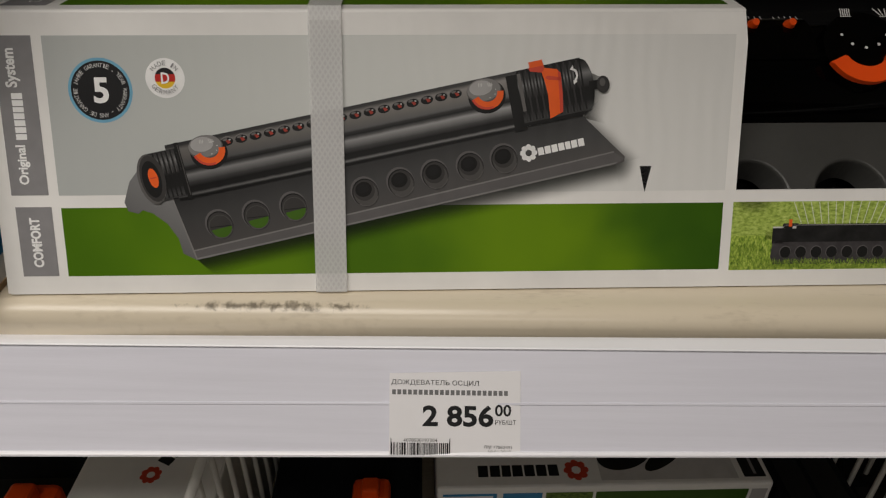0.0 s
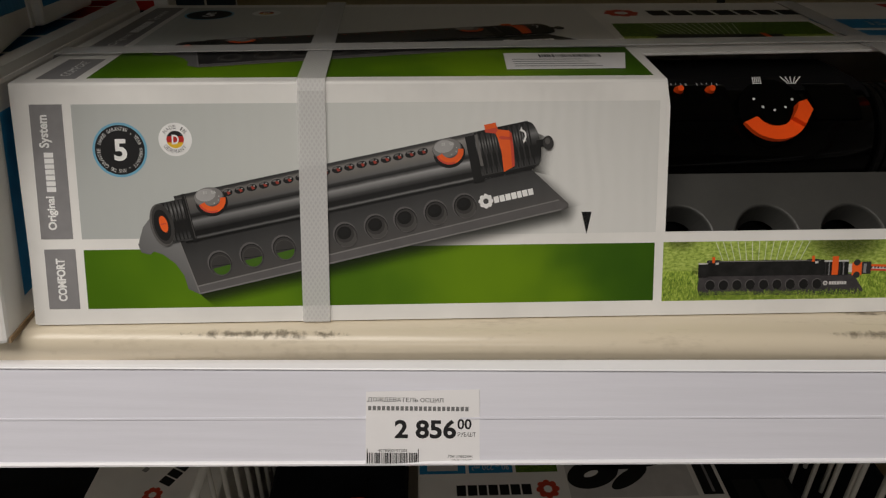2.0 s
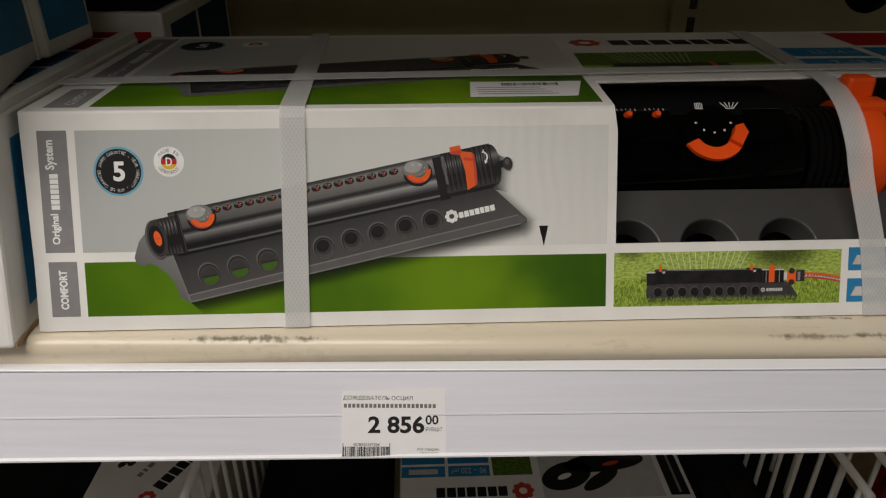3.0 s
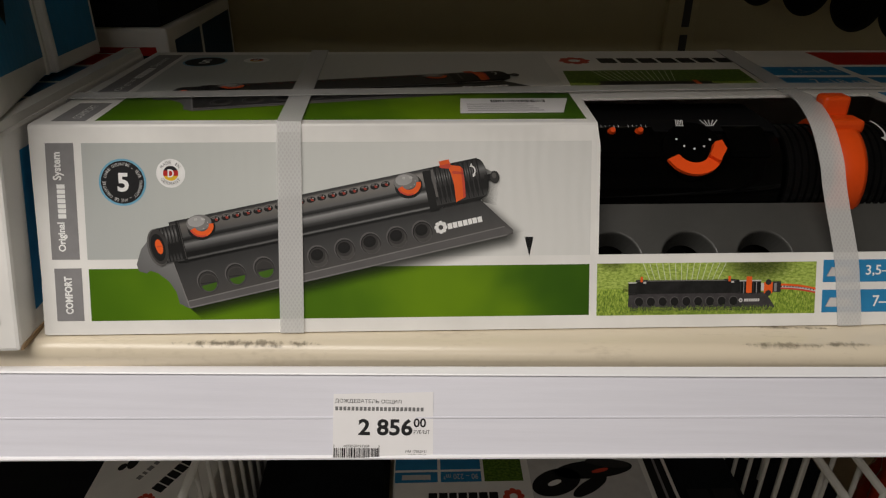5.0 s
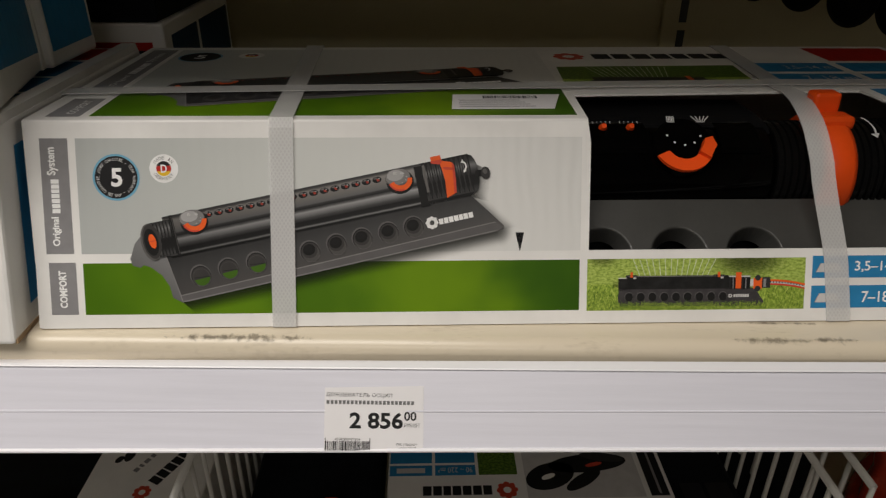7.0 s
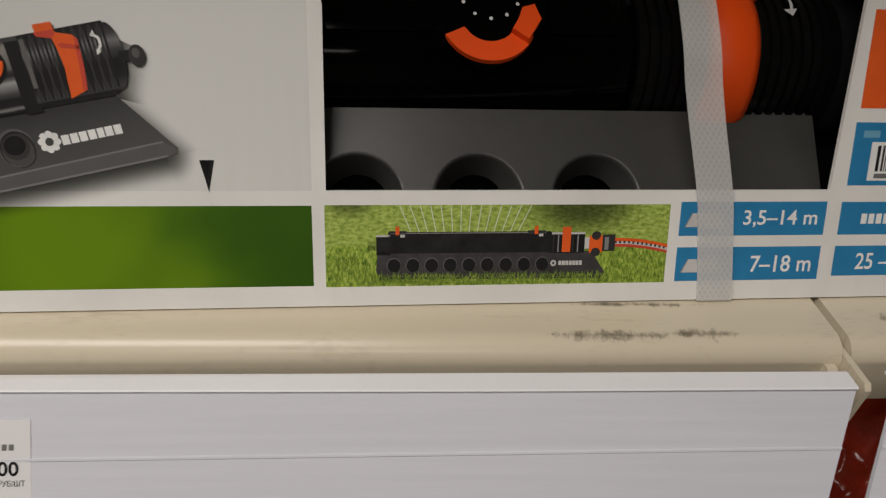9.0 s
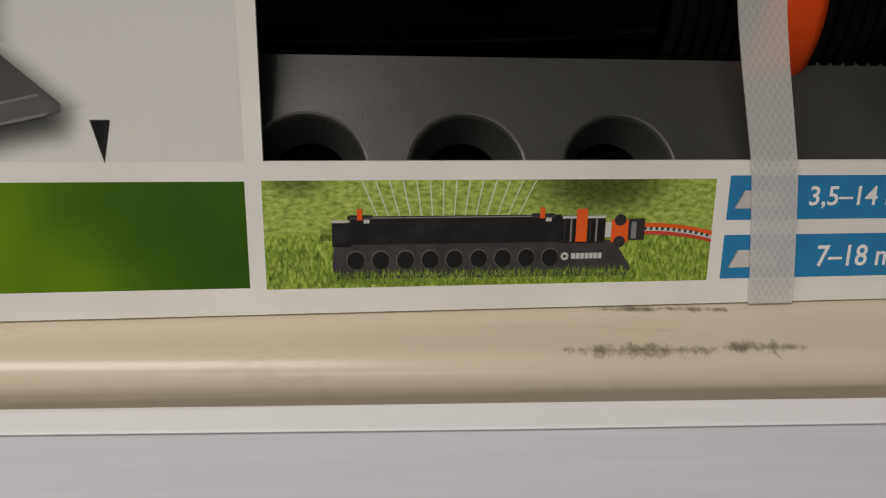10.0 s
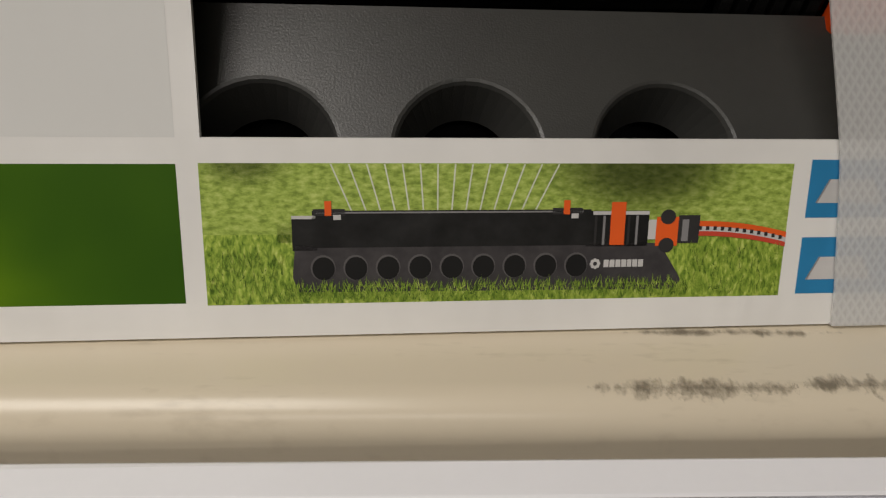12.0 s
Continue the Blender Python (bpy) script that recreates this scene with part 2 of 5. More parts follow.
RIM_BLUE = ink("pale_blue_print", (0.16, 0.38, 0.53))
ORANGE_INK = ink("orange_print", (0.78, 0.115, 0.02))
RED_INK = ink("red_print", (0.45, 0.022, 0.016))
GOLD_INK = ink("gold_print", (0.75, 0.48, 0.03))
LOGO_RED = ink("logo_red_print", (0.58, 0.07, 0.04))
JET_RED = ink("dull_red_print", (0.30, 0.045, 0.030))
SILVER_INK = ink("silver_print", (0.55, 0.54, 0.53))
KNOB_GREY = ink("knob_grey_print", (0.20, 0.195, 0.19))
KNOB_LIGHT = ink("knob_light_print", (0.36, 0.355, 0.35))
GREY_SKY = ramp_ink("grey_gradient_print", (1, 0.25), 0.02, 0.30, [(0, (0.38, 0.40, 0.395)), (0.4, (0.49, 0.51, 0.49)), (0.8, (0.62, 0.63, 0.605)), (1, (0.69, 0.69, 0.67))], mottle=0.05, mscale=8, rough=0.34, spec=0.5)
LAWN_BLUR = lawn_ink()
GRASS = mottled_ink("grass_photo_print", [(0.075, 0.14, 0.014), (0.21, 0.32, 0.040), (0.37, 0.48, 0.075), (0.60, 0.67, 0.20)], 900, 8, (1, 0.45, 1), (0.33, 0.70), distort=0.4)
GRASS_FAR = mottled_ink("far_grass_photo_print", [(0.18, 0.26, 0.040), (0.34, 0.45, 0.085), (0.52, 0.61, 0.17)], 420, 8, (1, 1.8, 1), (0.34, 0.68))
GRASS_SHADE = mottled_ink("shaded_grass_print", [(0.030, 0.065, 0.010), (0.085, 0.16, 0.020), (0.17, 0.27, 0.04)], 330, 8, (1, 1.4, 1), (0.32, 0.7))
BLADE = ink("grass_blade_print", (0.25, 0.38, 0.05))
JET = ink("water_jet_print", (0.66, 0.70, 0.56))
AX = (math.cos(radians(11.4)), math.sin(radians(11.4)))
NORM = (-AX[1], AX[0])
TUBE_C = 0.0558 * NORM[1] + 0.069 * NORM[0]
TUBE_ART = ramp_ink("printed_tube", NORM, TUBE_C - 0.0135, 0.0265,
                    [(0, 0.006), (0.08, 0.010), (0.11, 0.15), (0.15, 0.012), (0.24, 0.008), (0.32, 0.05), (0.41, 0.17), (0.46, 0.25), (0.50, 0.09), (0.55, 0.012), (0.60, 0.030), (0.64, 0.10),
                     (0.78, (0.150, 0.141, 0.132)), (0.93, (0.195, 0.185, 0.176)), (1, 0.04)], mottle=0.0005, mscale=200, gain=(0.07, 0.25, 0.62, 1.35))
COLLAR_ART = ramp_ink("printed_collar", NORM, TUBE_C - 0.013, 0.026, [(0, 0.006), (0.14, 0.05), (0.28, 0.012), (0.5, 0.008), (0.64, 0.05), (0.76, 0.17), (0.86, 0.05), (1, 0.010)])
BASE_ART = ramp_ink("printed_base", NORM, -0.013, 0.046, [(0, (0.115, 0.107, 0.103)), (0.16, (0.092, 0.086, 0.083)), (0.35, (0.074, 0.069, 0.067)), (0.75, 0.050), (1, 0.024)],
                    mottle=0.004, gain=(0.08, 0.29, 0.85, 1.30))
FLANGE_ART = ink("printed_flange", (0.105, 0.10, 0.10))
FLANGE_LIGHT = ink("printed_flange_edge", (0.19, 0.185, 0.18))
END_ART = ramp_ink("printed_base_end", (0.6, 0.8), 0.06, 0.04, [(0, 0.10), (0.5, 0.17), (1, 0.12)])
HOLE_RIM = ink("printed_hole_rim", (0.035, 0.034, 0.034))
HOLE_DARK = ink("printed_hole", (0.012, 0.012, 0.012))
SHADES = [ink("printed_grey_tone", (0.010 + 0.030 * k, 0.0098 + 0.0285 * k, 0.0095 + 0.0275 * k)) for k in range(6)]
HOLE_GREEN = ink("printed_hole_green", (0.048, 0.115, 0.010))
PHOTO_BLACK = mottled_ink("photo_tube_print", [(0.008, 0.008, 0.008), (0.022, 0.022, 0.022)], 120, 4)
PHOTO_BASE = mottled_ink("photo_base_print", [(0.035, 0.033, 0.035), (0.065, 0.06, 0.062)], 150, 4)


def cast_ink(name, direction, start, span, strength, round_about=False, reach=(1, 1)):
    """A printed soft shade that thins out along a direction of the sheet, or away from one spot of it."""
    m, n, l, b = nodes_of(name)
    tc, dot, rng, smooth = n.new("ShaderNodeTexCoord"), n.new("ShaderNodeVectorMath"), n.new("ShaderNodeMapRange"), n.new("ShaderNodeMixShader")
    dot.operation = "DISTANCE" if round_about else "DOT_PRODUCT"
    flat = n.new("ShaderNodeVectorMath")
    flat.operation = "MULTIPLY"
    flat.inputs[1].default_value = (reach[0], reach[1], 0)
    dot.inputs[1].default_value = (direction[0] * reach[0], direction[1] * reach[1], 0)
    rng.interpolation_type = "SMOOTHSTEP"
    rng.inputs["From Min"].default_value, rng.inputs["From Max"].default_value = start, start + span
    rng.inputs["To Min"].default_value, rng.inputs["To Max"].default_value = strength, 0.0
    clear = n.new("ShaderNodeBsdfTransparent")
    b.inputs["Base Color"].default_value, b.inputs["Roughness"].default_value = (0.010, 0.012, 0.008, 1), 0.45
    b.inputs["Specular IOR Level"].default_value = 0.15
    l.new(tc.outputs["Object"], flat.inputs[0])
    l.new(flat.outputs[0], dot.inputs[0])
    l.new(dot.outputs["Value"], rng.inputs["Value"])
    l.new(rng.outputs[0], smooth.inputs[0])
    l.new(clear.outputs[0], smooth.inputs[1])
    l.new(b.outputs[0], smooth.inputs[2])
    l.new(smooth.outputs[0], n["Material Output"].inputs[0])
    return m


CAST_LOW = cast_ink("printed_cast_under_foot", (0.216, -0.976), 0.0027, 0.011, 0.75)
CAST_END = cast_ink("printed_cast_beside_foot", (0.68, 0.73), 0.2425, 0.011, 0.62)
CAST_BUSH = cast_ink("printed_bush_tone", (0.4550, 0.0420), 0.004, 0.0150, 0.55, True, (0.62, 1.25))
CAST_HEDGE = cast_ink("printed_hedge_tone", (0.3590, 0.0430), 0.001, 0.0095, 0.42, True, (0.75, 1.35))
CAST_BODY = cast_ink("printed_ground_tone", (0, 1), 0.0240, 0.0055, 0.35)
CAST_TIP = cast_ink("printed_cast_at_foot_tip", (0.2900, 0.0614), 0.0005, 0.0112, 0.66, True)
CAST_PIPE = cast_ink("printed_cast_beside_pipe", (1.0, -0.15), 0.2600, 0.013, 0.60)

TUBE_PLASTIC = paint("glossy_black_plastic", (0.0010, 0.0010, 0.0010), 0.09, vary=0.2, bump=0.02, bump_scale=90, spec=0.06)
RIB_PLASTIC = paint("ribbed_black_plastic", (0.003, 0.003, 0.003), 0.26, vary=0.2, spec=0.16)
BASE_PLASTIC = paint("grained_grey_plastic", (0.046, 0.046, 0.043), 0.34, vary=0.14, scale=30, bump=0.10, bump_scale=1800)
ORANGE_PLASTIC = paint("orange_plastic", (0.80, 0.078, 0.007), 0.38, vary=0.05, bump=0.03, bump_scale=400, spec=0.28)
MARK_WHITE = paint("white_moulded_mark", (0.62, 0.62, 0.62), 0.5)
WIRE = paint("white_coated_wire", (0.60, 0.585, 0.54), 0.4, vary=0.08)
BACK_PANEL = paint("beige_back_panel", (0.50, 0.46, 0.29), 0.55, vary=0.06, scale=5)
SLOT_SHADE = paint("dark_slot_shade", (0.03, 0.028, 0.025), 0.5)
RUBBER = paint("matt_black_rubber", (0.004, 0.004, 0.0045), 0.8, vary=0.2, spec=0.1)
BAG_ORANGE = paint("orange_film", (0.40, 0.032, 0.012), 0.12, vary=0.45, scale=45, bump=0.9, bump_scale=55)
# dark printed card, and the shade colour of the blocks in the bins
DARK_CARD_SHADE = paint("dark_card_and_shade", (0.006, 0.007, 0.009), 0.6, vary=0.3, spec=0.12)
FLOOR_GREY = paint("grey_store_floor", (0.13, 0.125, 0.115), 0.4, vary=0.12, scale=2)
CEIL_WHITE = paint("white_ceiling_paint", (0.5, 0.49, 0.47), 0.8)
WALL_CREAM = paint("cream_wall_paint", (0.72, 0.69, 0.63), 0.8)

# ---- builders ----
PLACE = {}


def thing(name, label, category, at=(0, 0, 0), group="", kind=""):
    ob = new(name)
    ob.matrix_basis = Matrix.Translation(at)
    PLACE[ob] = ob.matrix_basis.copy()
    return tagged(ob, label, category, group, kind)


def part(name, bm, material, parent=None, label="", m=None, smooth=False):
    """Links a bmesh as one mesh object, under a thing or a part; m is its pose in the world."""
    me = bpy.data.meshes.new(name)
    bm.normal_update()
    bm.to_mesh(me)
    bm.free()
    for one in material if isinstance(material, (list, tuple)) else [material]:
        me.materials.append(one)
    if smooth:
        me.polygons.foreach_set("use_smooth", [True] * len(me.polygons))
    ob = new(name, me)
    m = m or Matrix()
    PLACE[ob] = m.copy()
    if parent:
        ob.parent = parent
        ob.matrix_parent_inverse = PLACE[parent].inverted()
    ob.matrix_basis = m
    return tagged(ob, label)


def solid(outline, thick, bm=None, up=0.0):
    """A flat outline in x, y made thick downwards from z = up."""
    bm = bm or bmesh.new()
    area = sum(a[0] * b[1] - b[0] * a[1] for a, b in zip(outline, outline[1:] + outline[:1]))
    pts = outline if area > 0 else outline[::-1]
    top = [bm.verts.new((x, y, up)) for x, y in pts]
    low = [bm.verts.new((x, y, up - thick)) for x, y in pts]
    bm.faces.new(top)
    bm.faces.new(low[::-1])
    for i in range(len(pts)):
        j = (i + 1) % len(pts)
        bm.faces.new((top[j], top[i], low[i], low[j]))
    return bm


def box(x0, y0, z0, x1, y1, z1, bevel=0.0, bm=None, seg=2):
    own = bmesh.new()
    solid([(x0, y0), (x1, y0), (x1, y1), (x0, y1)], z1 - z0, own, z1)
    if bevel:
        bmesh.ops.bevel(own, geom=own.edges[:], offset=bevel, segments=seg, profile=0.5, affect="EDGES")
    return own if bm is None else merge(bm, own)


def merge(bm, other, m=None):
    me = bpy.data.meshes.new("tmp")
    if m is not None:
        other.transform(m)
    other.to_mesh(me)
    other.free()
    bm.from_mesh(me)
    bpy.data.meshes.remove(me)
    return bm


def sweep(profile, x0, x1, bm=None, skew=None):
    """A closed profile in y, z drawn along x. skew(x, y, z) may move its points."""
    bm = bm or bmesh.new()
    ends = []
    for x in (x0, x1):
        ends.append([bm.verts.new(skew(x, y, z) if skew else (x, y, z)) for y, z in profile])
    a, b = ends
    k = len(profile)
    for i in range(k):
        j = (i + 1) % k
        bm.faces.new((a[i], a[j], b[j], b[i]))
    bm.faces.new(a[::-1])
    bm.faces.new(b)
    bmesh.ops.recalc_face_normals(bm, faces=bm.faces[:])
    return bm


def lathe(profile, cy, cz, seg=64, a0=0.0, a1=360.0, bm=None):
    """A profile of x, radius turned round the line y = cy, z = cz that runs along x."""
    bm = bm or bmesh.new()
    whole = a1 - a0 >= 360
    count = seg if whole else seg + 1
    rings = []
    for i in range(count):
        a = radians(a0 + (a1 - a0) * i / seg)
        rings.append([bm.verts.new((x, cy - r * math.cos(a), cz + r * math.sin(a))) for x, r in profile])
    for i in range(seg):
        p, q = rings[i], rings[(i + 1) % count]
        for k in range(len(profile) - 1):
            bm.faces.new((p[k], p[k + 1], q[k + 1], q[k]))
    bmesh.ops.recalc_face_normals(bm, faces=bm.faces[:])
    return bm


def rod(p, q, r, bm=None, seg=10):
    bm = bm or bmesh.new()
    p, q = Vector(p), Vector(q)
    d = (q - p).normalized()
    s = d.orthogonal().normalized()
    t = d.cross(s)
    ring = [(s * math.cos(2 * math.pi * i / seg) + t * math.sin(2 * math.pi * i / seg)) * r for i in range(seg)]
    a, b = [bm.verts.new(p + o) for o in ring], [bm.verts.new(q + o) for o in ring]
    for i in range(seg):
        j = (i + 1) % seg
        bm.faces.new((a[i], a[j], b[j], b[i]))
    bm.faces.new(a[::-1])
    bm.faces.new(b)
    return bm


class Art:
    """Printed shapes on one sheet, in the sheet's own x, y metres, each ink a hair above the one under it."""

    def __init__(self, step=0.00004):
        self.bm, self.inks, self.step = bmesh.new(), [], step

    def slot(self, material):
        if material not in self.inks:
            self.inks.append(material)
        return self.inks.index(material)

    def poly(self, pts, material, layer=1):
        area = sum(a[0] * b[1] - b[0] * a[1] for a, b in zip(pts, pts[1:] + pts[:1]))
        f = self.bm.faces.new([self.bm.verts.new((x, y, layer * self.step)) for x, y in (pts if area > 0 else pts[::-1])])
        f.material_index = self.slot(material)
        return self

    def rect(self, x0, y0, x1, y1, material, layer=1):
        return self.poly([(x0, y0), (x1, y0), (x1, y1), (x0, y1)], material, layer)

    def oval(self, cx, cy, rx, ry, material, layer=1, turn=0.0, a0=0.0, a1=360.0, n=32):
        c, s = math.cos(radians(turn)), math.sin(radians(turn))
        full = a1 - a0 >= 360
        pts = []
        for i in range(n if full else n + 1):
            a = radians(a0 + (a1 - a0) * i / n)
            x, y = rx * math.cos(a), ry * math.sin(a)
            pts.append((cx + c * x - s * y, cy + s * x + c * y))
        return self.poly(pts, material, layer)

    def stroke(self, p, q, width, material, layer=1):
        d = Vector((q[0] - p[0], q[1] - p[1])).normalized() * (width / 2)
        return self.poly([(p[0] - d.y, p[1] + d.x), (q[0] - d.y, q[1] + d.x), (q[0] + d.y, q[1] - d.x), (p[0] + d.y, p[1] - d.x)], material, layer)

    def text(self, words, x0, y0, x1, y1, material, layer=1, turn=0.0, bold=0.0):
        """Words stretched to fill a rectangle (before the turn about its lower left corner)."""
        curve = bpy.data.curves.new("words", "FONT")
        curve.body, curve.resolution_u, curve.offset = words, 3, bold
        ob = bpy.data.objects.new("words", curve)
        me = bpy.data.meshes.new_from_object(ob)
        xs, ys = [v.co.x for v in me.vertices], [v.co.y for v in me.vertices]
        if xs:
            lx, ly, wx, wy = min(xs), min(ys), max(xs) - min(xs), max(ys) - min(ys)
            c, s = math.cos(radians(turn)), math.sin(radians(turn))
            made = []
            for v in me.vertices:
                a, b = (v.co.x - lx) / wx * (x1 - x0), (v.co.y - ly) / wy * (y1 - y0)
                made.append(self.bm.verts.new((x0 + c * a - s * b, y0 + s * a + c * b, layer * self.step)))
            k = self.slot(material)
            for p in me.polygons:
                try:
                    f = self.bm.faces.new([made[i] for i in p.vertices])
                except ValueError:
                    continue
                if p.normal.z < 0:
                    f.normal_flip()
                f.material_index = k
        bpy.data.objects.remove(ob)
        bpy.data.meshes.remove(me)
        bpy.data.curves.remove(curve)
        return self

    def bars(self, x0, y0, x1, y1, material, layer=1, seed=1, count=30):
        """A bar code."""
        rnd, x = random.Random(seed), x0
        unit = (x1 - x0) / (count * 3.2)
        while x < x1 - unit:
            w = unit * rnd.choice((1, 1, 2, 3))
            self.rect(x, y0, min(x1, x + w), y1, material, layer)
            x += w + unit * rnd.choice((1, 1, 2))
        return self

    def blocks(self, p, q, height, material, layer=1, shares=(8, 8, 8, 8, 7, 8, 8), gap=0.16):
        """A row of plain letter-sized blocks from p to q, in place of a maker's name."""
        d = Vector((q[0] - p[0], q[1] - p[1]))
        up = Vector((-d.y, d.x)).normalized() * height
        total, run = sum(shares), 0.0
        for w in shares:
            a, b = Vector(p) + d * ((run + w * gap / 2) / total), Vector(p) + d * ((run + w * (1 - gap / 2)) / total)
            self.poly([tuple(a), tuple(b), tuple(b + up), tuple(a + up)], material, layer)
            run += w
        return self

    def emblem(self, cx, cy, r, material, back, layer=1):
        """A round emblem of petals about an open middle."""
        for i in range(8):
            a = radians(45 * i)
            self.oval(cx + 0.66 * r * math.cos(a), cy + 0.66 * r * math.sin(a), 0.36 * r, 0.30 * r, material, layer, 45 * i + 40, n=12)
        self.oval(cx, cy, 0.36 * r, 0.36 * r, back, layer + 1, n=16)
        return self

    def finish(self, name, parent, m, label=""):
        return part(name, self.bm, self.inks, parent, label, m)


def ribbon(points, width, bm=None, thick=0.0006):
    """A strap through points (x, y, z) with its width along x, and its length and width as UV in metres."""
    bm = bm or bmesh.new()
    uv = bm.loops.layers.uv.verify()
    pts = [Vector(p) for p in points]
    rows, run = [], 0.0
    for i, p in enumerate(pts):
        t = (pts[min(i + 1, len(pts) - 1)] - pts[max(i - 1, 0)]).normalized()
        n = Vector((0, -t.z, t.y)).normalized()
        run += (p - pts[i - 1]).length if i else 0
        half = Vector((width / 2, 0, 0))
        rows.append(([bm.verts.new(p - half), bm.verts.new(p + half), bm.verts.new(p + half - n * -thick), bm.verts.new(p - half - n * -thick)], run))
    for (a, ra), (b, rb) in zip(rows, rows[1:]):
        for i, j, u, v in ((0, 1, 0, width), (1, 2, 0, 0), (2, 3, width, 0), (3, 0, 0, 0)):
            f = bm.faces.new((a[i], a[j], b[j], b[i]))
            for lp, co in zip(f.loops, ((u, ra), (v, ra), (v, rb), (u, rb))):
                lp[uv].uv = co
    bmesh.ops.recalc_face_normals(bm, faces=bm.faces[:])
    return bm


# ---- the setting ----
TURN = pose(0, 0, 0, 0, 0, -2.2)   # the gondola stands at a slight angle to the sprinkler carton
SHELF_Z = 1.1990


def structure(name, bm, material, label, category, m=None):
    return tagged(part(name, bm, material, None, "", m), label, category, "", "structure")


structure("floor", box(-4, -4, -0.05, 4, 1.2, 0.0), FLOOR_GREY, "grey polished store floor", "floor")
structure("ceiling", box(-4, -4, 3.6, 4, 1.2, 3.65), CEIL_WHITE, "plain white store ceiling", "ceiling")
for name, b in (("wall_north", (-4, 1.2, 0, 4, 1.25, 3.6)), ("wall_south", (-4, -4.05, 0, 4, -4, 3.6)), ("wall_west", (-4.05, -4, 0, -4, 1.2, 3.6)), ("wall_east", (4, -4, 0, 4.05, 1.2, 3.6))):
    structure(name, box(*b), WALL_CREAM, "plain cream store wall", "wall")
structure("back_panel", box(-1.4, 0.585, 0.1, 1.6, 0.60, 2.0), BACK_PANEL, "beige metal back panel of the shelving", "back panel", TURN)


def shelf_profile(front, top, depth, thick=0.03, r=0.0095):
    pts = [(depth, top), ]
    for i in range(37):
        a = radians(90 + 90 * i / 36)
        pts.append((front + r + r * math.cos(a), top - r + r * math.sin(a)))
    pts += [(front, top - thick), (front + 0.012, top - thick), (front + 0.012, top - 0.004), (depth, top - 0.004)]
    return pts


def shelf_board(x0, x1, top, label, front=-0.0100):
    ob = part("shelf", sweep(shelf_profile(front, top, 0.58), x0, x1), SHELF, None, "", TURN)
    return tagged(ob, label, "shelf", "gondola shelves", "structure")


shelf_board(-0.75, 0.5625, SHELF_Z, "cream steel shelf with rubbed front edge")
shelf_board(0.5665, 1.55, SHELF_Z, "cream steel shelf of the next bay, rubbed at its corner")
shelf_board(-0.75, 1.55, 0.80, "cream steel shelf below, in shade", -0.0)
# Out of view: its front edge is placed to shade the lid and the back.
shelf_board(-0.75, 1.55, UPPER_Z, "unseen cream steel shelf above, its edge set to shade the cartons", UPPER_Y)


# rub marks on the shelf edge
def edge_height(y, front=-0.0100, r=0.0095):
    """The shelf's height near its rounded front edge."""
    d = front + r - y
    return SHELF_Z if d <= 0 else SHELF_Z - r + math.sqrt(max(r * r - d * d, 0.0))


def rub_mark(x0, x1, y0, y1, label):
    bm = bmesh.new()
    uv = bm.loops.layers.uv.verify()
    n, rows = 24, 6
    for k in range(n):
        for q in range(rows):
            f = bm.faces.new([bm.verts.new((x0 + (x1 - x0) * t / n, y0 + (y1 - y0) * v / rows, edge_height(y0 + (y1 - y0) * v / rows) + 0.0003))
                              for t, v in ((k, q), (k + 1, q), (k + 1, q + 1), (k, q + 1))])
            for lp, (t, v) in zip(f.loops, ((k, q), (k + 1, q), (k + 1, q + 1), (k, q + 1))):
                lp[uv].uv = (0, min(1.0, abs(2 * v / rows - 1) * 0.75 + abs(2 * t / n - 1) ** 3 * 0.7))
    return tagged(part("rub_mark", bm, SCUFF, None, "", TURN), label, "rub mark", "", "structure")


rub_mark(0.071, 0.180, -0.0080, -0.0010, "dark rubbed scuff along the shelf edge")
rub_mark(0.434, 0.492, -0.0062, 0.0012, "dark rubbed scuff along the shelf edge")
rub_mark(0.488, 0.520, -0.0058, 0.0020, "shorter dark scuff along the shelf edge")
rub_mark(0.584, 0.602, 0.0040, 0.0130, "grey worn patch on the shelf corner")
rub_mark(0.448, 0.512, 0.0145, 0.0190, "thin dark scuff close to the carton")


